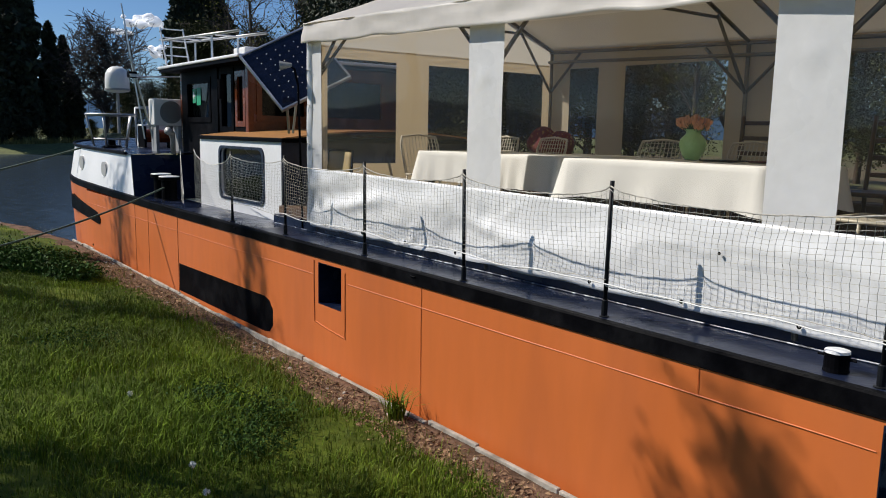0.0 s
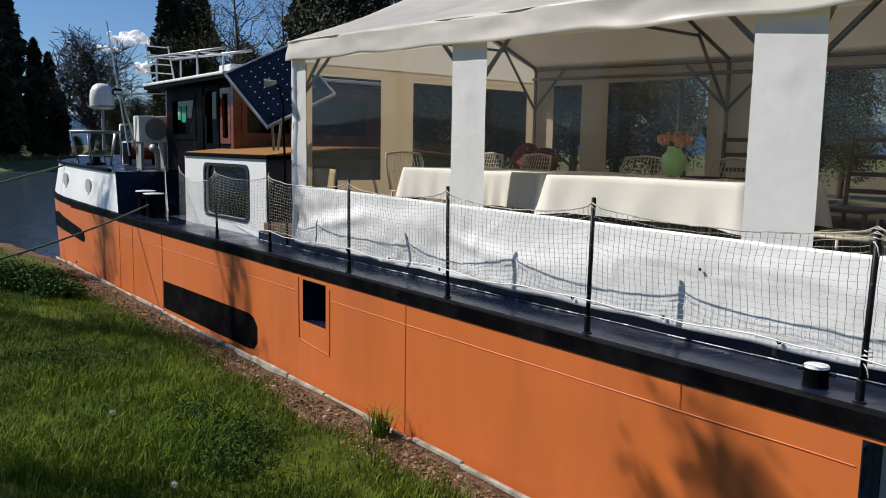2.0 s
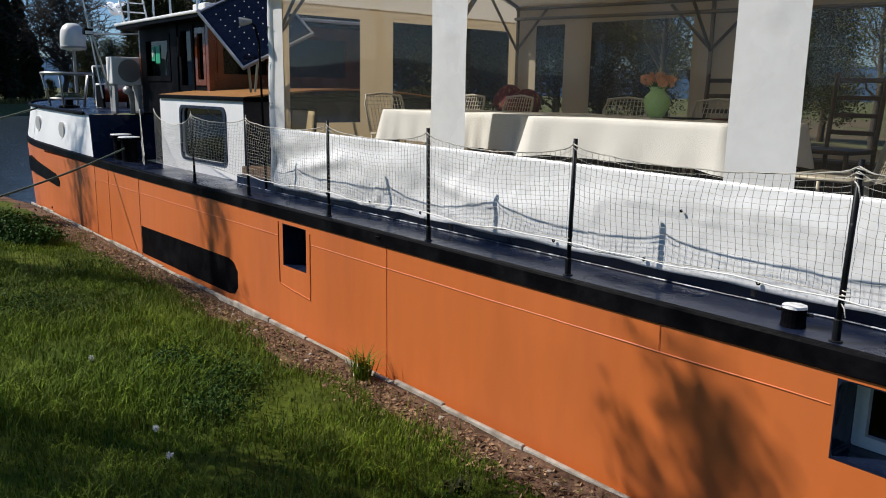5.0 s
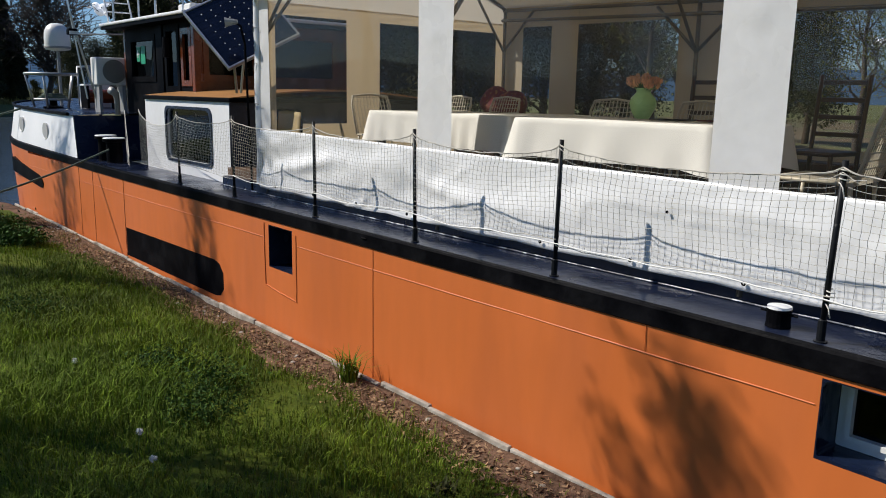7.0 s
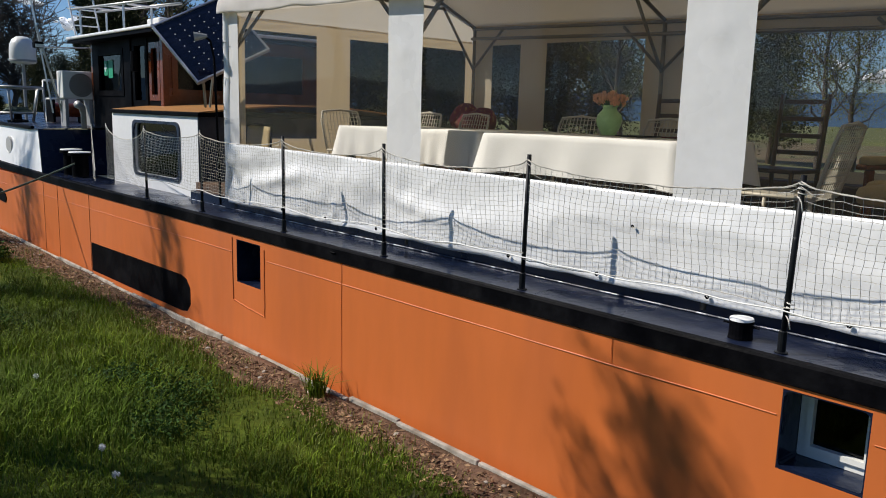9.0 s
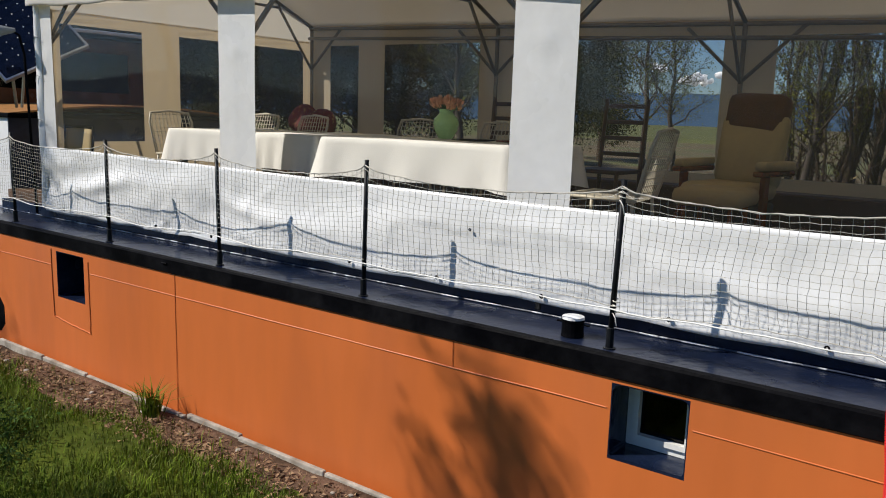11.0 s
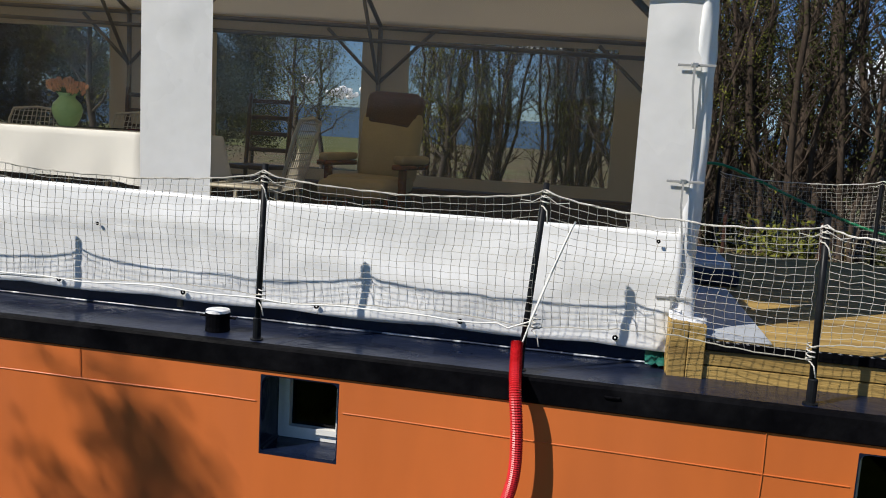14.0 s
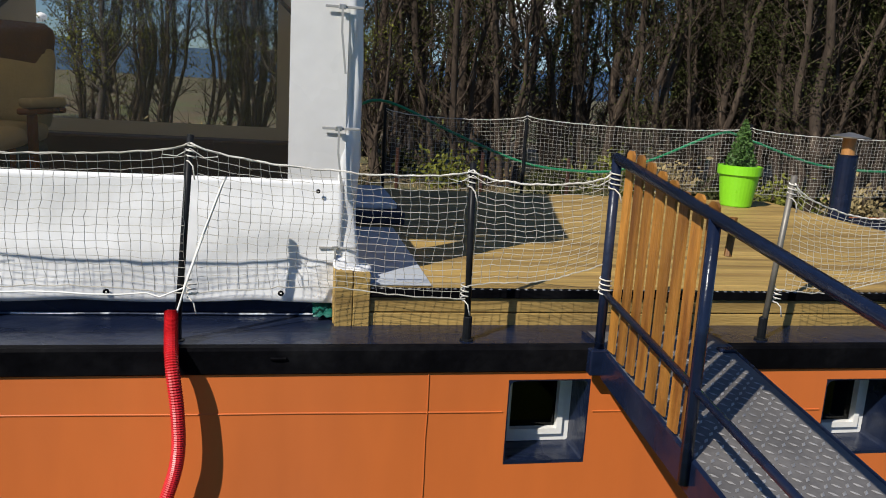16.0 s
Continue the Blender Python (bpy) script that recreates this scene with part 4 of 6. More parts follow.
# ---- bank growth ----
def blades(name, n, place, length, width, material, label, seed, category, lean=0.5):
    rr = np.random.default_rng(seed)
    p = place(rr, n)
    n = len(p)
    a = rr.uniform(0, 6.283, n)
    L = length * rr.uniform(0.45, 1.25, n) * (0.75 + 0.6 * np.array([nz(q[0] * 0.9, q[1] * 0.9, 11) for q in p]))
    w = width * rr.uniform(0.6, 1.3, n)
    d = np.stack([np.cos(a), np.sin(a), np.zeros(n)], 1)
    s = np.stack([-np.sin(a), np.cos(a), np.zeros(n)], 1)
    b = lean * rr.uniform(0.2, 1.3, n)
    up = np.array([0, 0, 1.0])
    v0, v1 = p - s * w[:, None], p + s * w[:, None]
    mid = p + up * (L * 0.6)[:, None] + d * (L * b * 0.3)[:, None]
    v2, v3 = mid + s * (w * 0.7)[:, None], mid - s * (w * 0.7)[:, None]
    tip = p + up * (L * (1 - 0.25 * b))[:, None] + d * (L * b)[:, None]
    v = np.stack([v0, v1, v2, v3, tip], 1).reshape(-1, 3)
    f = []
    for k in range(n):
        o = 5 * k
        f += [(o, o + 1, o + 2, o + 3), (o + 3, o + 2, o + 4)]
    return tagged(raw(name, v.tolist(), f, material), label, category, kind="stuff")


def on_bank(lo, hi, y0, y1, thin=0.0):
    def place(rr, n):
        out = []
        while len(out) < n:
            y = y0 + (y1 - y0) * rr.uniform() ** 1.25
            x = bank_edge(y) - rr.uniform(lo, hi)
            d = bank_edge(y) - x
            if d < 0.33 + 0.22 * nz(x, y * 1.3, 5) + 0.12 * nz(x * 4, y * 4, 1) and rr.uniform() > thin:
                continue
            if nz(x * 1.1, y * 1.1, 21) < -0.25 and rr.uniform() < 0.7:
                continue
            out.append((x, y, bank_height(x, y) - 0.01))
        return np.array(out)
    return place


blades("grass", 110000, on_bank(0.12, 3.0, 0.3, 13.5, 0.10), 0.085, 0.0025, GRASS, "fresh green spring grass on the bank", 1, "grass")
blades("pale_grass", 9000, on_bank(0.2, 3.0, 0.3, 12, 0.10), 0.10, 0.0022, mat("pale_grass_blades", (0.22, 0.26, 0.06), 0.7, spec=0.2, island=0.4), "pale seeding grass stems among the green grass", 7, "grass")
blades("grass", 16000, on_bank(0.4, 6.0, 7, 26), 0.10, 0.004, GRASS, "longer green grass further along the bank", 2, "grass")
blades("tall_grass", 22000, on_bank(0.9, 2.6, 1.2, 8), 0.17, 0.003, GRASS, "taller grass tufts on the bank", 3, "grass", 0.8)
blades("dry_stalks", 5000, lambda rr, n: np.array([(bank_edge(y) - d, y, bank_height(bank_edge(y) - d, y) - 0.005) for y, d in zip(rr.uniform(-1, 13, n), np.abs(rr.normal(0.18, 0.12, n)) + 0.07)]), 0.05, 0.0018, STRAW, "dry straw and dead stems on bare earth", 4, "straw", 2.2)


def field_grass(rr, n):
    out = []
    for _ in range(n):
        x, y, z = polar(rr.uniform(44, 134), 9.5 + 16 * rr.uniform() ** 1.3, 0.36)
        if x > 5.6:
            out.append((x, y, 0.28))
    return np.array(out)


blades("dry_grass", 26000, field_grass, 0.28, 0.006, DRYGRASS, "dry straw-coloured grass on the far field", 5, "grass", 0.7)


def litter():
    rr = np.random.default_rng(8)
    verts, faces = [], []
    for k in range(6500):
        y = rr.uniform(-1, 13)
        d = abs(rr.normal(0.2, 0.11)) + 0.07
        x = bank_edge(y) - d
        c = Vector((x, y, bank_height(x, y) + 0.006))
        a = rr.uniform(0, 6.28)
        L, w = rr.uniform(0.008, 0.032), rr.uniform(0.003, 0.012)
        u, q = Vector((math.cos(a), math.sin(a), rr.normal(0, 0.3))), Vector((-math.sin(a), math.cos(a), rr.normal(0, 0.3)))
        o = len(verts)
        verts += [tuple(c - u * L), tuple(c + q * w + Vector((0, 0, 0.006))), tuple(c + u * L), tuple(c - q * w)]
        faces.append((o, o + 1, o + 2, o + 3))
    tagged(raw("leaf_litter", verts, faces, STRAW), "dead brown leaves and wood chips on earth", "litter", kind="stuff")
    for k in range(46):
        y = rnd(-1, 12)
        d = rnd(0.08, 0.32)
        x = bank_edge(y) - d
        s = rnd(0.01, 0.03)
        bm = bmesh.new()
        bmesh.ops.create_icosphere(bm, subdivisions=2, radius=s, matrix=Matrix.Translation((x, y, bank_height(x, y) + s * 0.2)) @ Matrix.Diagonal((1, rnd(0.7, 1.6), 0.55, 1)))
        for v in bm.verts:
            v.co += Vector((nz(*(v.co * 40)), nz(*(v.co * 40 + Vector((5, 5, 5)))), 0)) * s * 0.4
        solid("stone", bm, CONC, "small rough stone on bare earth by the edging", "stone", "stones by the edging")


litter()


def tuft(x, y, n, L, name, label, material=GRASS, wide=0.006, seed=1):
    place = lambda rr, k: np.stack([x + rr.normal(0, 0.035, k), y + rr.normal(0, 0.035, k), np.full(k, bank_height(x, y) - 0.01)], 1)
    ob = blades(name, n, place, L, wide, material, label, seed, "plant", 0.8)
    ob["kind"] = "thing"
    return ob


tuft(-0.2, 3.32, 120, 0.30, "grass_tuft", "upright tuft of grass beside the concrete edging", seed=31)
tuft(-0.75, 1.55, 60, 0.13, "weed", "small leafy weed on the bank", LEAF, 0.012, seed=32)


def weed(x, y, w, h, n, seed, size=0.013):
    rr = np.random.default_rng(seed)
    c = rr.normal(0, 1, (n, 3)) * (w, w, h * 0.3) + (0, 0, h * 0.5)
    c[:, 2] = np.abs(c[:, 2])
    v, f = leaf_quads(c, size, rr)
    ob = raw("weed_clump", v.tolist(), f, mat("nettle_leaves", (0.04, 0.085, 0.014), 0.8, island=0.5, spec=0.15))
    ob.location = (x, y, bank_height(x, y))
    tagged(ob, "dark green leafy weed clump in the grass", "plant", "weed clumps on the bank")


for k, (x, y, w, h) in enumerate(((-1.2, 3.55, 0.14, 0.2), (-1.45, 3.1, 0.12, 0.16), (-1.35, 4.1, 0.12, 0.15), (-1.9, 6.2, 0.18, 0.16))):
    weed(x, y, w, h, 1100, 40 + k)
for k, (x, y, w, h) in enumerate(((-2.1, 11.5, 0.26, 0.3), (-1.65, 11.3, 0.26, 0.32), (-1.25, 10.9, 0.2, 0.28), (-1.0, 10.3, 0.16, 0.22))):
    weed(x, y, w, h, 2400, 60 + k, 0.026)


def dandelion(x, y, h):
    d = thing("dandelion_clock", (x, y, bank_height(x, y)), "white dandelion seed head on a thin stalk in the grass", "flower", "dandelion clocks in the grass")
    z = bank_height(x, y)
    part("stalk", tube([(x, y, z), (x + 0.01, y, z + h)], 0.0025, 5), STEMM, d)
    bm = bmesh.new()
    rr = random.Random(int(x * 1000))
    for _ in range(70):
        v = Vector((rr.gauss(0, 1), rr.gauss(0, 1), rr.gauss(0, 1))).normalized()
        c = Vector((x + 0.01, y, z + h))
        tube([c, c + v * 0.022], 0.0009, 3, bm)
    part("seed_head", bm, PLASTICW, d)


for x, y, h in ((-2.05, 2.35, 0.14), (-1.95, 2.85, 0.11), (-1.9, 4.3, 0.1)):
    dandelion(x, y, h)


def far_bank_growth(rr, n):
    out = []
    for _ in range(n):
        a = radians(rr.uniform(3, 17))
        r = 82.5 + 9 * rr.uniform() ** 1.5
        out.append((r * math.sin(a) - 3, r * math.cos(a), 0.3))
    return np.array(out)


blades("bank_reeds", 9000, far_bank_growth, 1.0, 0.035, mat("reed_leaves", (0.19, 0.17, 0.06), 0.9, island=0.4, spec=0.1), "rough grass and reeds on the far bank", 6, "reeds", 0.6)


# ---- cabin, wheelhouse and foredeck ----
def cabin():
    c = thing("deck_cabin", (2, 8.3, 1.2), "white and navy low deck cabin with varnished wooden top", "cabin")
    wx, y0, y1 = 0.62, 7.03, 9.65
    win = rounded(7.55, 1.40, 8.90, 2.04, 0.10, 4)
    n = len(win)
    bm = bmesh.new()
    # side with a window opening
    corner = [(y1, 2.148), (y0, 2.148), (y0, 1.22), (y1, 1.22)]
    outer = []
    for k, (a, b) in enumerate(win):
        outer.append(corner[k * 4 // n])
    ring_prism([(o[0] + 1e-4 * k, o[1]) for k, o in enumerate(outer)], win, 0, wx, wx + 0.05, bm)
    part("side_wall", bm, WHITEP, c, "white painted cabin side")
    part("aft_wall", box((wx, y0 - 0.02, 1.2), (3.6, y0 - 0.001, 2.148)), NAVY, c, "navy painted cabin end")
    part("front_wall", box((wx, y1 + 0.001, 1.2), (3.6, y1 + 0.03, 2.148)), WHITEP, c)
    part("top", box((wx - 0.03, y0 - 0.08, 2.15), (3.65, y1 + 0.02, 2.2), 0.01), BLACK, c, "black rimmed cabin top")
    for k in range(10):
        xa = wx - 0.01 + 0.3 * k
        za, zb2 = (2.205 + 0.11 * math.sin(math.pi * (q - wx) / 3.0) for q in (xa, xa + 0.294))
        part("top_board", prism([(xa, za - 0.02), (xa + 0.294, zb2 - 0.02), (xa + 0.294, zb2), (xa, za)], 1, y0 - 0.06, y1 - 0.02), OAKTOP, c, "varnished wooden board of the cabin top")
    w = part("window_frame", ring_prism([(a + (0.05 if a > 8.2 else -0.05), b + (0.035 if b > 1.7 else -0.035)) for a, b in win], win, 0, wx - 0.015, wx + 0.01), NAVY, c, "navy window frame with rounded corners")
    part("pane", box((wx + 0.03, 7.5, 1.36), (wx + 0.036, 8.95, 2.08)), GLASS, c, "window glass")
    for k in range(9):
        z = 1.45 + 0.066 * k
        part("blind_slat", box((wx + 0.07, 7.52, z), (wx + 0.10, 8.93, z + 0.03), 0, m=None), GREYPL if k % 2 else BLACK, c)
    # Dark sheet added behind the blind for the unlit room.
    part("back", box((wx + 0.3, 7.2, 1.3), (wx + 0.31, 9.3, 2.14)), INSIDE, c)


cabin()


def wheelhouse():
    w = thing("wheelhouse", (2.3, 10.8, 2.2), "varnished wooden wheelhouse with a white overhanging roof", "wheelhouse")
    x0, x1, y0, y1, zb, zt = 1.1, 3.6, 9.05, 11.8, 1.3, 3.25

    def wall(axis, at, a0, a1, holes, material, name):
        cuts = sorted({a0, a1} | {v for h in holes for v in h[:2]})
        for a, b in zip(cuts, cuts[1:]):
            hole = [h for h in holes if abs(h[0] - a) < 1e-6]
            for lo, hi in ([(zb, hole[0][2]), (hole[0][3], zt)] if hole else [(zb, zt)]):
                if axis == 1:
                    part(name, box((a, at, lo), (b, at + 0.06, hi)), material, w)
                else:
                    part(name, box((at, a, lo), (at + 0.06, b, hi)), material, w)
        for h in holes:
            o = [(h[0] - 0.05, h[2] - 0.05), (h[1] + 0.05, h[2] - 0.05), (h[1] + 0.05, h[3] + 0.05), (h[0] - 0.05, h[3] + 0.05)]
            i = [(h[0] + 0.03, h[2] + 0.03), (h[1] - 0.03, h[2] + 0.03), (h[1] - 0.03, h[3] - 0.03), (h[0] + 0.03, h[3] - 0.03)]
            f = part("window_frame", ring_prism(o, i, axis, at - 0.015, at + 0.02), VARNISH if axis == 1 or h[0] < 9.5 else BLACK, w, "slim window frame")
            p = box((h[0], at + 0.03, h[2]), (h[1], at + 0.036, h[3])) if axis == 1 else box((at + 0.03, h[0], h[2]), (at + 0.036, h[1], h[3]))
            part("pane", p, GLASS, f)
    wall(1, y0, x0, x1, [(1.26, 1.98, 2.46, 3.07), (2.2, 3.3, 2.45, 3.05)], VARNISH, "aft_panel")
    wall(0, x0, y0 + 0.061, y1, [(9.2, 9.46, 2.38, 3.06), (9.62, 10.06, 2.3, 3.12), (10.52, 11.52, 2.44, 3.03)], BLACK, "side_panel")
    wall(1, y1, x0, x1, [(1.3, 2.2, 2.35, 3.1), (2.35, 3.4, 2.35, 3.1)], VARNISH, "front_panel")
    part("side_panel", box((x1, y0, zb), (x1 + 0.05, y1, zt)), VARNISH, w)
    part("corner_post", box((x0 - 0.03, 10.14, zb), (x0 + 0.03, 10.4, zt), 0.01), BLACK, w)
    part("corner_post", box((x0 - 0.02, y0 - 0.02, zb), (x0 + 0.07, y0 + 0.08, zt), 0.01), VARNISH, w)
    r = part("roof", box((x0 - 0.28, y0 - 0.3, zt), (x1 + 0.2, y1 + 0.35, zt + 0.045), 0.015), WHITEP, w, "white overhanging roof")
    part("roof_edge", box((x0 - 0.26, y0 - 0.28, zt - 0.05), (x1 + 0.18, y1 + 0.33, zt - 0.002)), BLACK, w)
    part("notice", box((x0 + 0.020, 10.98, 2.66), (x0 + 0.025, 11.16, 2.93)), SIGN, w, "green notice behind the side window")
    part("steering_wheel", tube([(1.55 + 0.0, 10.9 + 0.22 * math.cos(a), 2.45 + 0.22 * math.sin(a)) for a in [0.42 * q for q in range(15)]], 0.014, 6, closed=True), VARNISH, w)
    part("console", box((1.5, 11.2, 1.4), (2.6, 11.6, 2.3), 0.02), VARNISH, w)
    part("notice", box((x0 + 0.020, 11.2, 2.7), (x0 + 0.025, 11.34, 2.92)), SIGN, w, "green notice with a white cross")
    part("notice_cross", box((x0 + 0.016, 11.215, 2.8), (x0 + 0.019, 11.325, 2.83)), WHITEP, w)
    part("notice_cross", box((x0 + 0.012, 11.255, 2.755), (x0 + 0.015, 11.285, 2.875)), WHITEP, w)
    part("side_light", tube([(x0 - 0.12, 9.75, 2.72), (x0 - 0.12, 9.75, 3.0)], 0.05, 10), BLACK, w)


wheelhouse()


def mast_gear():
    g = thing("folding_mast", (1.5, 11, 3.32), "grey folding mast frame lying on the wheelhouse roof", "mast")
    for x in (0.95, 1.35):
        part("rail", tube([(x, 9.0, 3.62), (x, 12.2, 3.74)], 0.02, 8), STEEL, g, smooth=True)
    for k in range(4):
        part("cross_bar", tube([(0.93, 9.8 + 0.85 * k, 3.63 + 0.045 * k), (1.37, 9.8 + 0.85 * k, 3.63 + 0.045 * k)], 0.014, 6), ALU, g)
    for y in (10.0, 11.8):
        for x in (0.95, 1.35):
            part("leg", tube([(x, y, 3.31), (x, y, 3.65 + 0.05 * (y - 10) / 1.8)], 0.016, 6), ALU, g)
    lad = thing("roof_ladder", (1.0, 12.4, 3.5), "white metal ladder grid leaning over the wheelhouse roof", "ladder")
    for x in (0.9, 1.28):
        part("side_bar", tube([(x, 11.9, 3.32), (x, 12.2, 3.95)], 0.014, 6), WHITEP, lad)
    for k in range(4):
        part("rung", tube([(0.9, 11.98 + 0.07 * k, 3.48 + 0.15 * k), (1.28, 11.98 + 0.07 * k, 3.48 + 0.15 * k)], 0.010, 6), WHITEP, lad)
    horn = thing("roof_box", (1.6, 10.0, 3.32), "white plastic box on the wheelhouse roof", "box")
    part("body", box((1.35, 9.75, 3.322), (1.75, 10.2, 3.5), 0.03), PLASTICW, horn)


mast_gear()


def foredeck():
    f = thing("forecastle", (1.8, 13.5, 1.3), "raised white forecastle with navy deck", "forecastle")
    ys = [10.8 + 0.25 * k for k in range(36)]
    bm = bmesh.new()
    def side(u, v):
        y = 10.9 + 0.46 * v + (8.3 - 0.46 * v) * u
        lo, hi = rail_z(y) + 0.0, 1.86 + 0.006 * (y - 10.8) ** 1.5
        return (min(2.08, plan(y) + 0.02 + 0.10 * v), y, lo + (hi - lo) * v)
    sheet(side, 44, 5, bm=bm)
    part("bulwark", bm, WHITEP, f, "white painted steel bulwark", smooth=True)
    def top(u, v):
        y = 11.36 + 7.82 * u
        x = min(2.08, plan(y) + 0.09)
        return (x + (4.1 - 2 * x) * v, y, 1.866 + 0.006 * max(0, y - 10.8) ** 1.5 + 0.05 * math.sin(math.pi * v))
    part("deck", sheet(top, 40, 8), NAVY, f, "dark blue cambered foredeck", smooth=True)
    bm = tube([(min(2.08, plan(y) + 0.10), y, 1.878 + 0.006 * max(0, y - 10.8) ** 1.5) for y in ys if y > 11.33], 0.028, 7)
    part("deck_edge", bm, BLACK, f, "black deck edge trim")
    part("aft_bulkhead", sheet(lambda u, v: (0.03 + 0.1 * v + 3.94 * u, 10.9 + 0.46 * v, 1.2 + 0.668 * v), 6, 4, 0.02), NAVY, f, "navy bulkhead")
    for y, z in ((12.75, 1.575), (14.36, 1.62)):
        o = [(0.055 + 0.0, y + 0.16 * math.cos(a), z + 0.13 * math.sin(a)) for a in [2 * math.pi * q / 16 for q in range(16)]]
        p = part("porthole", prism([(q[1], q[2]) for q in o], 0, 0.046 + plan(y), 0.12 + plan(y)), mat("pale_grey_paint", (0.4, 0.4, 0.39), 0.5, vary=0.1), f, "round blanked porthole")
        part("porthole_ring", tube([(0.068 + plan(y) + 0.17 * (q[2] - z), q[1], q[2]) for q in o], 0.009, 6, closed=True), WHITEP, p)
    return f


foredeck()


def mushroom(x, y, z, name="bollard", r=0.11, h=0.28, cap=WHITEP, label="black steel mooring bollard with a white top", group="bollards on the deck"):
    b = thing(name, (x, y, z), label, "bollard", group)
    part("post", lathe([(r * 1.05, 0), (r, 0.02), (r, h * 0.85), (r * (1.05 if r < 0.08 else 1.4), h * 0.88), (r * (1.05 if r < 0.08 else 1.4), h)], (x, y, z), 20), BLACK, b, smooth=False)
    part("cap", lathe([(r * (1.03 if r < 0.08 else 1.36), h), (r * (0.98 if r < 0.08 else 1.3), h + 0.012), (r * 0.5, h + 0.018)], (x, y, z), 20), cap, b, "worn white painted top")
    return b


mushroom(0.185, 0.24, 1.236, r=0.056, h=0.088, group="")
mushroom(0.34, 10.58, 1.24, r=0.11, h=0.36, group="twin bollards")
mushroom(0.34, 10.22, 1.24, r=0.11, h=0.34, group="twin bollards")
pin = thing("bollard_pin", (0.185, 0.24, 1.29), "steel cross pin through the small bollard", "pin")
part("rod", tube([(0.185, 0.33, 1.30), (0.185, 0.15, 1.30)], 0.006, 6), BLACK, pin)


def ac_unit():
    a = thing("air_conditioner", (1.0, 12.3, 2.2), "white outdoor air conditioning unit on the foredeck", "air conditioner")
    part("casing", box((0.69, 11.98, 2.33), (1.16, 12.28, 2.77), 0.02), PLASTICW, a)
    part("grille", lathe([(0.02, 0), (0.185, 0), (0.185, 0.012), (0.02, 0.012)], seg=28), GREYPL, a).matrix_local = Matrix.Translation(Vector((0.97, 11.982, 2.55)) - Vector((1.0, 12.3, 2.2))) @ pose(0, 0, 0, 90, 0, 0) @ Matrix.Translation(Vector((1.0, 12.3, 2.2)))
    for k in range(6):
        r = 0.04 + 0.027 * k
        part("grille_ring", tube([(0.97 + r * math.cos(t), 11.962, 2.55 + r * math.sin(t)) for t in [0.35 * q for q in range(18)]], 0.004, 4, closed=True), BLACK, a)
    part("bracket", box((0.72, 12.0, 1.86), (0.77, 12.26, 2.33)), GREYPL, a)
    part("bracket", box((1.09, 12.0, 1.86), (1.14, 12.26, 2.33)), GREYPL, a)


ac_unit()


def dome():
    d = thing("satellite_dome", (0.92, 15.0, 1.95), "white satellite dome on a thin pole", "antenna")
    part("pole", tube([(0.92, 15, 1.92), (0.92, 15, 2.98)], 0.03, 8), GREYPL, d)
    part("base_ring", lathe([(0.232, 3.0), (0.236, 3.01), (0.236, 3.03), (0.232, 3.04)], (0.92, 15, 0), 28), GREYPL, d)
    part("radome", lathe([(0.10, 2.96), (0.215, 2.98), (0.228, 3.02), (0.225, 3.22), (0.21, 3.32), (0.17, 3.40), (0.10, 3.455), (0.02, 3.465)], (0.92, 15, 0), 28), PLASTICW, d, smooth=True)


dome()


def deck_rail(x, y, w, l, h, name="deck_rail"):
    r = thing(name, (x, y, 1.95), "grey tubular rail on the foredeck", "rail", "rails on the foredeck")
    z = 1.93
    c = [(x, y), (x + w, y), (x + w, y + l), (x, y + l)]
    part("top_rail", tube([(a, b, z + h) for a, b in c], 0.02, 8, closed=True), STEEL, r, smooth=True)
    for a, b in c:
        part("post", tube([(a, b, z), (a, b, z + h)], 0.018, 8), STEEL, r, smooth=True)




def rope_stand():
    x, y, z = 0.52, 14.0, 1.93
    r = thing("rope_stand", (x, y, z), "grey tubular rope stand with a round top ring on the foredeck", "stand")
    def ring(rad, h, t, name):
        part(name, tube([(x + rad * math.cos(a), y + rad * math.sin(a), z + h) for a in [2 * math.pi * k / 22 for k in range(22)]], t, 6, closed=True), STEEL, r, smooth=True)
    ring(0.42, 0.58, 0.026, "top_ring")
    ring(0.30, 0.14, 0.02, "lower_ring")
    for k in range(5):
        a = 0.4 + 1.257 * k
        c, q = math.cos(a), math.sin(a)
        part("leg", tube([(x + 0.42 * c, y + 0.42 * q, z + 0.58), (x + 0.36 * c, y + 0.36 * q, z + 0.3), (x + 0.30 * c, y + 0.30 * q, z)], 0.018, 6), STEEL, r, smooth=True)
    part("base_plate", lathe([(0.17, 0), (0.17, 0.03), (0.07, 0.05), (0.06, 0.16), (0.02, 0.17)], (x, y, z - 0.02), 16), BLACK, r)
    for k in range(4):
        part("rope_turn", tube([(x + (0.24 - 0.03 * k) * math.cos(a), y + (0.24 - 0.03 * k) * math.sin(a), z + 0.16 + 0.025 * k) for a in [0.4 * q for q in range(16)]], 0.014, 5), GREENROPE, r)


rope_stand()
deck_rail(1.3, 14.4, 0.8, 0.8, 0.75)


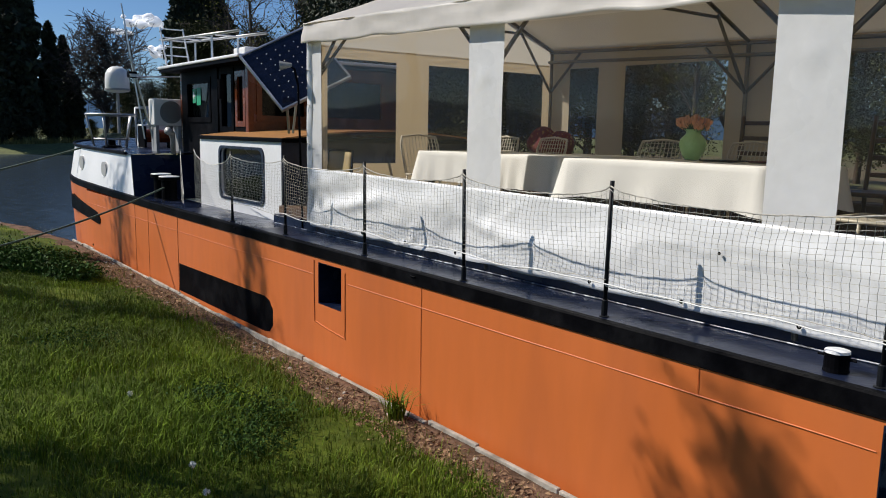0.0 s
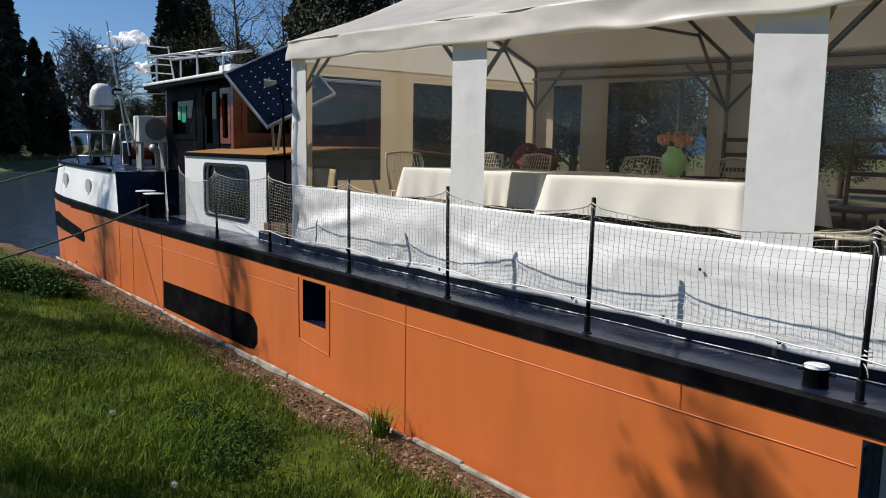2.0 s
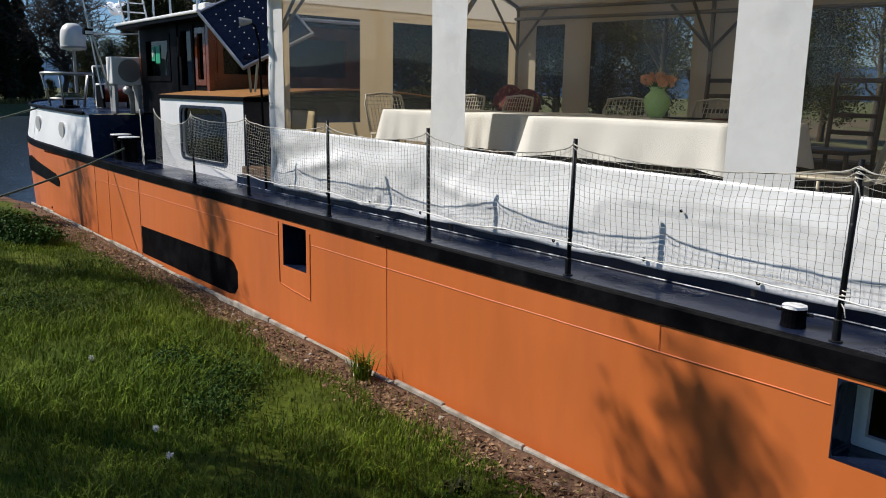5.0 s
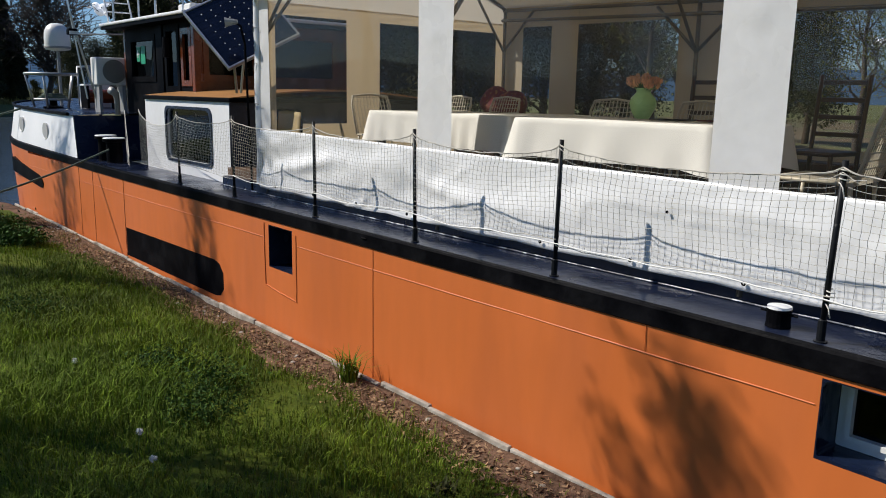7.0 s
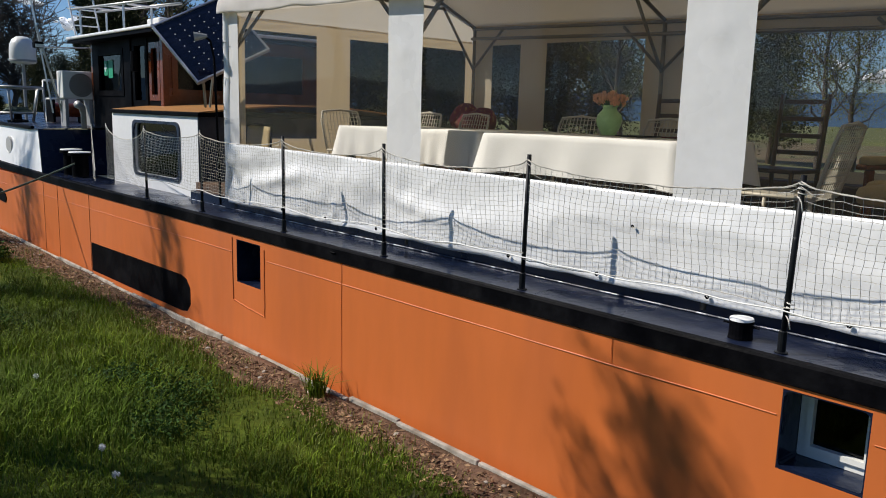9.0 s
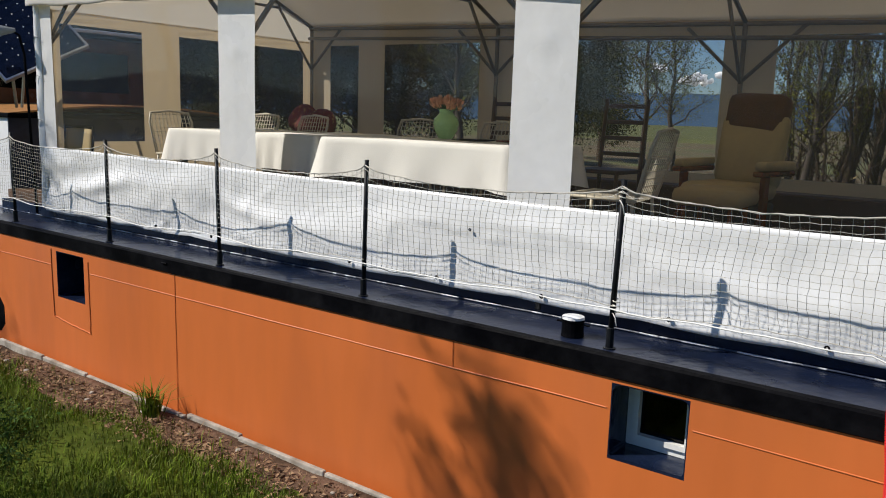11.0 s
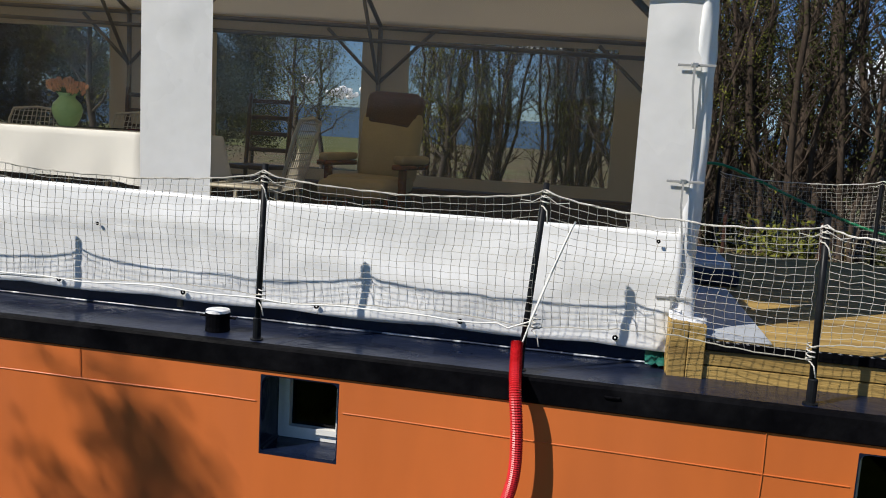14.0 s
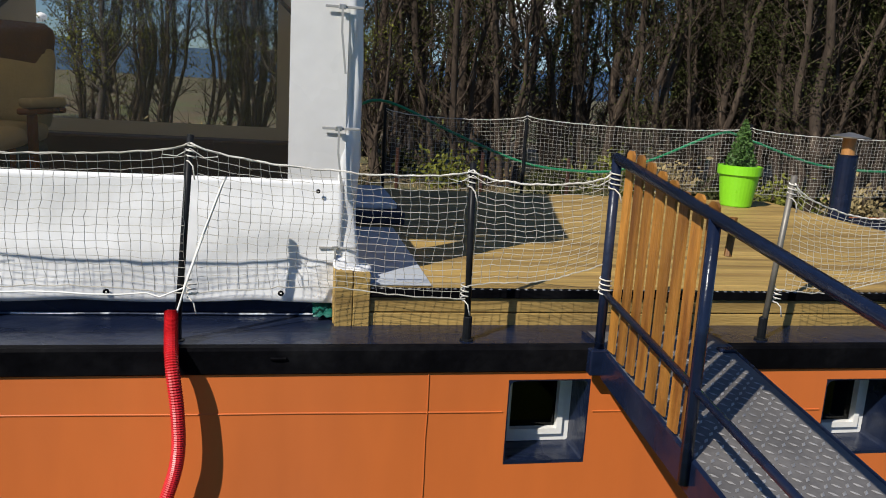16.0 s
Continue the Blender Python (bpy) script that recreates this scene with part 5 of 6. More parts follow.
def windlass():
    w = thing("windlass", (1.1, 13.2, 1.95), "small deck winch with orange drum on the foredeck", "winch")
    part("drum", tube([(0.9, 13.4, 2.14), (1.4, 13.4, 2.14)], 0.12, 14), VARNISH, w)
    for x in (0.88, 1.4):
        part("cheek", box((x, 13.2, 1.93), (x + 0.04, 13.6, 2.32), 0.01), BLACK, w)
    part("crate", box((1.0, 13.75, 1.93), (1.45, 14.1, 2.35), 0.015), PLASTICW, w, "white crate")
    h = thing("ventilator_cowl", (0.75, 11.3, 1.9), "grey cowl ventilator pipe on the foredeck", "ventilator")
    part("pipe", tube([(0.75, 11.25, 1.88), (0.75, 11.25, 2.1), (0.72, 11.2, 2.2), (0.62, 11.1, 2.25)], 0, 12, radii=[0.04, 0.04, 0.05, 0.06]), GREYPL, h, smooth=True)


windlass()


def lines():
    def rope(a, b, sag, name, r=0.014, material=GREENROPE, label="grey-green mooring rope running to the bank"):
        a, b = Vector(a), Vector(b)
        pts = [a.lerp(b, k / 24) - Vector((0, 0, sag * 4 * (k / 24) * (1 - k / 24))) for k in range(25)]
        solid(name, tube(pts, r, 7), material, label, "rope", "mooring ropes", smooth=True)
    rope((0.34, 10.2, 1.46), (-2.7, 9.2, 0.72), 0.1, "mooring_rope")
    rope((0.25, 14.6, 1.93), (-5.0, 19.5, 0.35), 0.12, "mooring_rope", 0.018)
    rope((-2.7, 9.2, 0.72), (-5.5, 8.5, 0.55), 0.05, "mooring_rope")
    # aerial and flagstaff
    solid("aerial_rod", tube([(0.62, 12.3, 2.1), (0.35, 12.4, 4.3)], 0.012, 6), ALU, "thin whip aerial on the foredeck", "antenna")
    l = thing("deck_lamp", (0.5, 12.2, 1.9), "black floodlight on a leaning pole", "lamp")
    part("pole", tube([(0.78, 12.2, 1.9), (0.42, 12.25, 3.45)], 0.016, 6), STEEL, l)
    part("arm", tube([(0.50, 12.25, 3.12), (1.3, 12.2, 3.16)], 0.012, 6), ALU, l)
    part("head", box((0.36, 12.15, 3.1), (0.50, 12.3, 3.2), 0.02), BLACK, l)
    part("lens", box((0.37, 12.142, 3.11), (0.49, 12.149, 3.16)), PLASTICW, l)


lines()


def solar_panel():
    s = thing("solar_panel", (0.55, 6.9, 2.3), "tilted dark blue solar panel in an aluminium frame", "solar panel")
    a, d, b = Vector((0.04, 6.8, 3.07)), Vector((0.80, 6.7, 3.453)), Vector((0.246, 6.2, 2.50))
    u, v = b - a, d - a
    u.normalize()
    n = u.cross(v).normalized()
    v = n.cross(u).normalized()
    m = Matrix(((u.x, v.x, n.x, a.x), (u.y, v.y, n.y, a.y), (u.z, v.z, n.z, a.z), (0, 0, 0, 1)))
    W, H = 0.86, 0.86
    f = part("frame", ring_prism([(-0.005, -0.005), (W, -0.005), (W, H), (-0.005, H)], [(0.014, 0.014), (W - 0.019, 0.014), (W - 0.019, H - 0.019), (0.014, H - 0.019)], 2, -0.03, 0.012), ALU, s, "aluminium frame")
    f.data.transform(Matrix.Translation(-ORIGIN[s.name]) @ m @ Matrix.Translation(ORIGIN[s.name]))
    bm = bmesh.new()
    p = part("backing", box((0.0, 0.0, -0.02), (W - 0.02, H - 0.02, -0.004), bm=bm), SOLAR, s)
    p.data.transform(Matrix.Translation(-ORIGIN[s.name]) @ m @ Matrix.Translation(ORIGIN[s.name]))
    cw = (W - 0.06) / 9
    ch = (H - 0.06) / 7
    for i in range(9):
        for j in range(7):
            c = 0.012
            x0, y0, x1, y1 = 0.03 + i * cw, 0.03 + j * ch, 0.03 + (i + 1) * cw - 0.003, 0.03 + (j + 1) * ch - 0.003
            q = part("cell", prism([(x0 + c, y0), (x1 - c, y0), (x1, y0 + c), (x1, y1 - c), (x1 - c, y1), (x0 + c, y1), (x0, y1 - c), (x0, y0 + c)], 2, -0.003, 0.001), SOLAR, s)
            q.data.transform(Matrix.Translation(-ORIGIN[s.name]) @ m @ Matrix.Translation(ORIGIN[s.name]))
            if i < 8 and j < 6:
                z = part("cell_gap", prism([(x1 + 0.0015, y1 - 0.0065), (x1 + 0.0095, y1 + 0.0015), (x1 + 0.0015, y1 + 0.0095), (x1 - 0.0065, y1 + 0.0015)], 2, -0.0035, 0.002), PLASTICW, s)
                z.data.transform(Matrix.Translation(-ORIGIN[s.name]) @ m @ Matrix.Translation(ORIGIN[s.name]))
    part("prop", tube([(0.66, 6.9, 2.26), (0.42, 6.5, 2.94)], 0.015, 6), STEEL, s)
    part("prop", tube([(0.75, 6.98, 2.26), (0.7, 6.62, 3.28)], 0.015, 6), STEEL, s)
    l = thing("gooseneck_lamp", (0.45, 6.05, 1.3), "small grey lamp on a thin stand by the tent corner", "lamp")
    part("stand", tube([(0.42, 6.1, 1.26), (0.38, 6.1, 2.75), (0.35, 6.12, 2.92), (0.30, 6.16, 2.96)], 0.012, 6), BLACK, l)
    part("shade", tube([(0.33, 6.14, 2.96), (0.22, 6.2, 2.95)], 0, 10, radii=[0.02, 0.05]), GREYPL, l)


solar_panel()


# ---- railing posts and nets ----
POSTS = [(7.24, 0.01), (5.85, 0.0), (4.3, 0.01), (2.92, 0.02), (1.578, -0.012), (0.0, -0.02), (-1.207, -0.057), (-2.37, 0.02)]
TOPS = []
EXTRA = (-3.735, -0.05)


def posts():
    for k, (y, lean) in enumerate(POSTS + [EXTRA]):
        p = thing("railing_post", (0.1, y, 1.24), "thin dark steel railing post on the side deck" if k < 7 else "railing post with worn grey paint on the side deck", "post", "railing posts along the deck")
        h = 0.80 if k < 7 else 0.74
        part("tube", tube([(0.1, y, 1.235), (0.1, y + lean, 1.24 + h)], 0.0135, 10), POSTM if k < 8 else FRAMEM, p, smooth=True)
        part("socket", lathe([(0.03, 0), (0.03, 0.006), (0.019, 0.008), (0.019, 0.10), (0.0145, 0.105)], (0.1, y, 1.236), 12), POSTM, p)
        TOPS.append(Vector((0.1, y + lean, 1.24 + h)))


posts()


def net_panel(a, b, sag, seed, z0=None, low=(1.44, 1.44), label="pale cord safety net between two railing posts"):
    """A drawn net of square meshes hung between two posts, with its top rope and bottom line."""
    rr = random.Random(seed)
    a, b = a - Vector((0, 0, 0.03)), b - Vector((0, 0, 0.03))
    n = thing("safety_net", ((a.x + b.x) / 2, (a.y + b.y) / 2, 1.25), label, "net", "nets along the railing")
    L = (b - a).length
    nx, ny = max(6, int(L / 0.040)), 17
    def top(u):
        s = 4 * u * (1 - u)
        return a.lerp(b, u) - Vector((0, 0, sag * (s ** 0.6) + 0.006 * nz(u * 9, seed, 0)))
    def at(u, v):
        t = top(u)
        z = low[0] + (low[1] - low[0]) * u + 0.02 * math.sin(u * 5 + seed)
        w = 0.008 * nz(u * 20, v * 14, seed)
        return Vector((t.x - 0.016 + 0.03 * nz(u * 3, v * 2, seed + 3) * math.sin(math.pi * u), t.y + w + 0.012 * math.sin(v * 7 + seed) * math.sin(math.pi * u), z + (t.z - z) * v + 0.008 * nz(u * 18, v * 15, seed + 5)))
    e = 0.024 / L
    g = [[at(e + (1 - 2 * e) * i / nx, j / ny) for j in range(ny + 1)] for i in range(nx + 1)]
    verts, faces = [], []
    r = 0.0012
    def strand(p, q):
        d = (q - p).normalized()
        s = d.orthogonal().normalized() * r
        t = d.cross(s)
        o = len(verts)
        for c in (p, q):
            for w in (s, -0.5 * s + 0.87 * t, -0.5 * s - 0.87 * t):
                verts.append(tuple(c + w))
        faces.extend(((o, o + 1, o + 4, o + 3), (o + 1, o + 2, o + 5, o + 4), (o + 2, o, o + 3, o + 5)))
    for i in range(nx + 1):
        for j in range(ny + 1):
            if i < nx:
                strand(g[i][j], g[i + 1][j])
            if j < ny:
                strand(g[i][j], g[i][j + 1])
    me = raw("mesh", verts, [f for f in faces], CORD)
    me.data.transform(Matrix.Translation(-ORIGIN[n.name]))
    me.parent = n
    me["kind"] = "stuff"
    part("head_rope", tube([top(k / 40) + Vector((-0.012, 0, 0.0015 * math.sin(k * 2.1))) for k in range(41)], 0.0041, 6), ROPE if seed > 5 else CORD, n, "twisted head rope", smooth=True)
    part("foot_rope", tube([at(k / 30, 0) for k in range(31)], 0.0026, 5), CORD, n)
    for p, s in ((a, 1), (b, -1)):
        d = (b - a).normalized() * s
        part("tie", tube([p + Vector((-0.014, 0, -0.02)), p + d * 0.05 + Vector((-0.016, 0, -0.05)), p + d * 0.10 + Vector((-0.016, 0, -sag * 0.75))], 0.002, 4), ROPE, n)


for k in range(7):
    net_panel(TOPS[k], TOPS[k + 1], (0.07, 0.075, 0.08, 0.085, 0.075, 0.06, 0.055)[k], k)
net_panel(Vector((0.3, 9.0, 2.05)), TOPS[0], 0.16, 11, low=(1.35, 1.33))
net_panel(Vector((0.15, 9.0, 1.45)), Vector((0.3, 9.0, 2.02)) + Vector((0.12, 0.9, 0)), 0.06, 13, low=(1.28, 1.3))
net_panel(TOPS[7], Vector((-0.03, -2.88, 2.0)), 0.05, 14, low=(1.45, 1.60), label="torn end of a pale safety net tied to the gangway post")
net_panel(TOPS[8], Vector((0.12, -4.35, 1.86)), 0.07, 15, low=(1.46, 1.5), label="frayed pale safety net beside the gangway")
net_panel(Vector((0.12, -4.35, 1.86)), Vector((0.12, -6.2, 1.9)), 0.07, 16, low=(1.46, 1.5))

# white cable along the foot of the net and the red hose
pts = [(0.07, 6.0 - 0.1 * k, 1.445 + 0.008 * math.sin(k * 0.5) + 0.02 * nz(k * 0.3, 0, 0) - 0.015 * abs(math.sin(math.pi * k / 15))) for k in range(72)]
pts += [(0.07, -1.15, 1.42), (0.06, -1.24, 1.46), (0.06, -1.30, 1.64), (0.06, -1.38, 1.86), (0.065, -1.395, 1.89), (0.07, -1.385, 1.87), (0.06, -1.31, 1.66), (0.05, -1.25, 1.48), (0.04, -1.205, 1.33), (0.03, -1.2, 1.26)]
solid("cable", tube(pts, 0.004, 6), CABLE, "white electric cable tied along the net foot", "cable", smooth=True)


def hose():
    ctrl = [(0.05, -1.195, 1.37), (0.005, -1.2, 1.30), (-0.085, -1.215, 1.20), (-0.10, -1.235, 1.02), (-0.10, -1.235, 0.85), (-0.10, -1.20, 0.70), (-0.14, -1.13, 0.52), (-0.2, -1.0, 0.32), (-0.32, -0.8, 0.2), (-0.5, -0.6, 0.19)]
    c = [Vector(p) for p in ctrl]
    pts = []
    for k in range(len(c) - 1):
        p0, p1, p2, p3 = c[max(0, k - 1)], c[k], c[k + 1], c[min(len(c) - 1, k + 2)]
        for q in range(36):
            t = q / 36
            pts.append(0.5 * ((2 * p1) + (p2 - p0) * t + (2 * p0 - 5 * p1 + 4 * p2 - p3) * t * t + (3 * p1 - p0 - 3 * p2 + p3) * t ** 3))
    radii = [0.0255 + 0.0016 * (1 if k % 2 else -1) for k in range(len(pts))]
    solid("corrugated_hose", tube(pts, 0, 14, radii=radii), REDHOSE, "red corrugated plastic conduit hanging over the hull side", "hose")


hose()


# ---- terrace and gangway ----
def terrace():
    z1 = 1.392
    t = thing("terrace", (2, -4, 1.2), "pale treated pine terrace platform on the aft deck", "deck platform")
    w = 0.118
    for k in range(29):
        x = 0.36 + k * w
        part("plank", box((x, -6.1, z1 - 0.03), (x + w - 0.006, -1.95, z1 + rnd(-0.0015, 0.0015)), 0.003), PINE, t)
    for k, (a, b) in enumerate(((1.22, 1.283), (1.288, 1.352))):
        part("fascia_board", box((0.335 + 0.004 * k, -6.1, a), (0.358, -1.98, b), 0.004), PINE, t)
        part("end_board", box((0.36, -6.13, a), (3.75, -6.105, b), 0.004), PINE, t)
    part("edge_strip", box((0.325, -6.1, 1.356), (0.356, -1.98, 1.396), 0.003), BLACK, t, "dark rubber nosing strip")
    verts, faces = [], []
    for k in range(100):
        y = -6.05 + 0.041 * k
        o = len(verts)
        for q in range(6):
            verts.append((0.332 + 0.007 * math.cos(q * 1.047) - 2, y + 0.011 * math.sin(q * 1.047) + 4, 1.3955 - 1.2))
        verts.append((0.332 - 2, y + 4, 1.401 - 1.2))
        faces += [(o + q, o + (q + 1) % 6, o + 6) for q in range(6)]
    studs = raw("nosing_studs", verts, faces, STEEL)
    studs.parent = t
    studs["kind"] = "stuff"
    part("bearer", box((0.5, -6.0, 1.2), (0.6, -2.0, 1.355)), DARKWOOD, t)
    part("bearer", box((3.5, -6.0, 1.2), (3.6, -2.0, 1.355)), DARKWOOD, t)
    part("corner_board", box((0.315, -1.905, 1.225), (0.355, -1.83, 1.47), 0.004), PINE, t)
    part("corner_board", box((0.315, -1.98, 1.225), (0.355, -1.908, 1.465), 0.004), PINE, t)
    part("corner_board", box((0.357, -1.86, 1.225), (0.5, -1.825, 1.47), 0.004), PINE, t)
    m = thing("ramp_mat", (0.9, -2.1, 1.4), "pale blue-grey sheet lying by the tent entrance", "mat")
    part("sheet", box((0.38, -2.26, z1 + 0.004), (1.8, -1.9, z1 + 0.012), 0.002), mat("pale_grey_sheet", (0.45, 0.48, 0.52), 0.5, vary=0.08), m)
    part("fold", box((1.9, -2.35, z1 + 0.004), (2.9, -1.95, z1 + 0.10), 0.02), NAVY, m)
    part("fold_top", box((1.95, -2.3, z1 + 0.101), (2.85, -1.97, z1 + 0.14), 0.01), mat("pale_blue_cover", (0.40, 0.48, 0.58), 0.5, vary=0.1), m)
    flap = sheet(lambda u, v: (0.36 + 0.30 * u, -1.83 - 0.16 * v - 0.05 * nz(u * 3, v * 3, 2), 1.475 + 0.05 * math.sin(3 * u) * (1 - v) - 0.03 * v + 0.02 * nz(u * 6, v * 6, 4)), 14, 10, 0.003)
    solid("loose_flap", flap, PVC, "loose white sheet flap at the tent corner", "sheet", smooth=True)


terrace()


def gangway():
    g = thing("gangway", (-1.5, -3.2, 1.0), "navy steel gangway with tread plate and wooden side slats", "gangway")
    y0, y1 = -2.93, -3.50
    def z(x):
        return 1.235 + 0.135 * min(0, x + 0.02)
    xe = -3.6
    def slope(lo, hi, dz0, dz1, name, material, label=""):
        bm = bmesh.new()
        v = [bm.verts.new((x, y, z(x) + d)) for x in (0.18, 0.0, xe) for y in (lo, hi) for d in (dz0, dz1)]
        for s in (0, 4):
            a = v[s:s + 8]
            for q in ((0, 1, 5, 4), (2, 6, 7, 3), (1, 3, 7, 5), (0, 4, 6, 2)):
                bm.faces.new([a[i] for i in q])
        bm.faces.new((v[0], v[2], v[3], v[1])), bm.faces.new((v[8], v[9], v[11], v[10]))
        bmesh.ops.recalc_face_normals(bm, faces=bm.faces)
        return part(name, bm, material, g, label)
    slope(y1, y0, 0.0, 0.012, "tread_plate", TREAD, "worn aluminium tread plate")
    slope(y0, y0 + 0.02, -0.10, 0.018, "stringer", NAVY)
    slope(y1 - 0.02, y1, -0.10, 0.012, "stringer", NAVY)
    verts, faces = [], []
    s = 0.038
    for i in range(int(3.6 / s)):
        for j in range(int(0.55 / s)):
            x, y = -0.04 - i * s, y0 - 0.02 - j * s
            a = radians(45 if (i + j) % 2 else -45)
            d, q = Vector((math.cos(a), math.sin(a), 0)), Vector((-math.sin(a), math.cos(a), 0))
            c = Vector((x, y, 0))
            o = len(verts)
            for p, h in ((c - d * 0.018, 0.0118), (c + q * 0.0065, 0.0118), (c + d * 0.018, 0.0118), (c - q * 0.0065, 0.0118), (c - d * 0.006, 0.0145), (c + d * 0.006, 0.0145)):
                verts.append((p.x + 1.5, p.y + 3.2, z(p.x) + h - 1.0))
            faces += [(o, o + 4, o + 1), (o + 4, o + 5, o + 1), (o + 5, o + 2, o + 1), (o, o + 3, o + 4), (o + 4, o + 3, o + 5), (o + 5, o + 3, o + 2)]
    ob = raw("tread_pattern", verts, faces, TREADBAR)
    ob.parent = g
    ob["kind"] = "stuff"
    yp = y0 + 0.03
    xs = (-0.05, -0.83, -1.9, -3.0)
    for x in xs:
        part("stanchion", tube([(x, yp, z(x) - 0.07), (x + 0.01, yp, z(x) + 0.80)], 0.0205, 10), NAVY, g, smooth=True)
    part("top_rail", tube([(-0.03, yp, z(0) + 0.80), (-3.2, yp, z(-3.2) + 0.80)], 0.0205, 10), NAVY, g, smooth=True)
    part("mid_rail", tube([(-0.05, yp, z(0) + 0.25), (-3.2, yp, z(-3.2) + 0.25)], 0.014, 10), NAVY, g, smooth=True)
    for k in range(8):
        x = -0.105 - 0.093 * k
        b, t = z(x) + 0.03 + rnd(-0.015, 0.01), z(x) + 0.80 + rnd(0.0, 0.035) + (0.03 if k < 3 else 0)
        out = [(x - 0.031, b), (x + 0.031, b), (x + 0.031, t - 0.014), (x + 0.016, t), (x - 0.016, t), (x - 0.031, t - 0.014)]
        bm = bmesh.new()
        a = [bm.verts.new((p, yp - 0.025, q)) for p, q in out]
        c = [bm.verts.new((p, yp - 0.034, q)) for p, q in out]
        bm.faces.new(a), bm.faces.new(c[::-1])
        for i in range(6):
            bm.faces.new((a[i], c[i], c[(i + 1) % 6], a[(i + 1) % 6]))
        bmesh.ops.recalc_face_normals(bm, faces=bm.faces)
        part("slat", bm, SLAT, g)
    part("hook", tube([(-0.82, yp - 0.06, 1.93), (-0.82, yp - 0.06, 1.87), (-0.83, yp - 0.05, 1.81)], 0.012, 6), SLAT, g)
    for yy in (yp, y1 + 0.02):
        part("bracket", box((-0.085, yy - 0.03, 1.14), (-0.037, yy + 0.045, 1.25), 0.006), NAVY, g)


gangway()


def potted_conifer():
    x, y, z = 3.42, -5.55, 1.394
    p = thing("potted_conifer", (x, y, z), "small green conifer in a lime green plastic pot", "potted plant")
    part("pot", lathe([(0.02, 0), (0.155, 0), (0.16, 0.01), (0.205, 0.33), (0.225, 0.335), (0.228, 0.425), (0.21, 0.43), (0.20, 0.36), (0.02, 0.35)], (x, y, z), 32), POTM, p, "lime green plastic pot")
    part("soil", lathe([(0.02, 0.36), (0.2, 0.365), (0.02, 0.38)], (x, y, z), 20), SOIL, p)
    rr = np.random.default_rng(5)
    n = 3200
    h = rr.uniform(0, 1, n) ** 1.2
    r = 0.16 * (1 - h) ** 0.8 * rr.uniform(0.2, 1.15, n) * np.where(h < 0.1, h * 8 + 0.3, 1)
    a = rr.uniform(0, 6.283, n)
    v, f = leaf_quads(np.stack([r * np.cos(a), r * np.sin(a), 0.38 + h * 0.52], 1), 0.02, rr)
    ob = raw("foliage", v.tolist(), f, SHRUB)
    ob.parent = p
    part("stem", tube([(x, y, z + 0.36), (x, y, z + 0.8)], 0.012, 6), BARK, p)
    p.scale = (0.84, 0.84, 0.84)


potted_conifer()


def stove_pipe():
    x, y = 2.95, -6.24
    s = thing("stove_pipe", (x, y, 1.2), "navy stove chimney with a small cowl", "chimney")
    part("pipe", lathe([(0.11, 0), (0.11, 0.02), (0.085, 0.03), (0.085, 0.70), (0.09, 0.72)], (x, y, 1.2), 20), NAVY, s)
    part("collar", lathe([(0.055, 0.72), (0.055, 0.86)], (x, y, 1.2), 16), OAKTOP, s)
    part("cowl", lathe([(0.15, 0.86), (0.155, 0.87), (0.02, 0.905)], (x, y, 1.2), 20), STEEL, s)
    part("flange", box((x - 0.3, y - 0.3, 1.19), (x + 0.6, y + 0.12, 1.32), 0.02), NAVY, s)


stove_pipe()

# knots, loose ends and a scrap of tarpaulin
def knot(x, y, z, r, seed, label):
    rr = random.Random(seed)
    pts = [(x + (r + 0.004) * math.cos(k * 0.7), y + (r + 0.004) * math.sin(k * 0.7), z - 0.0022 * k) for k in range(32)]
    pts += [(x - r - 0.01, y - 0.01, z - 0.085), (x - r - 0.014, y - 0.015 - 0.01 * rr.random(), z - 0.11 - 0.03 * rr.random())]
    solid("rope_knot", tube(pts, 0.003, 5), ROPE, label, "rope", "rope knots on the posts", smooth=True)


for k, t in enumerate(TOPS[5:]):
    knot(t.x, t.y, t.z - 0.03, 0.0135, k, "white rope lashing wound round a railing post top")
    knot(t.x, t.y, 1.48, 0.0135, 10 + k, "white rope lashing wound round a railing post foot")
knot(-0.042, -2.90, 1.98, 0.0205, 30, "white rope lashing on the gangway post")
knot(-0.045, -2.90, 1.55, 0.0205, 31, "white rope lashing on the gangway post")
flap = sheet(lambda u, v: (0.40 + 0.1 * u, -1.74 - 0.09 * v, 1.245 + 0.05 * u + 0.02 * nz(u * 5, v * 5, 1)), 6, 6, 0.002)
solid("tarpaulin_scrap", flap, mat("green_tarpaulin", (0.01, 0.12, 0.09), 0.5, vary=0.2), "scrap of green tarpaulin under the tent corner", "tarpaulin", smooth=True)
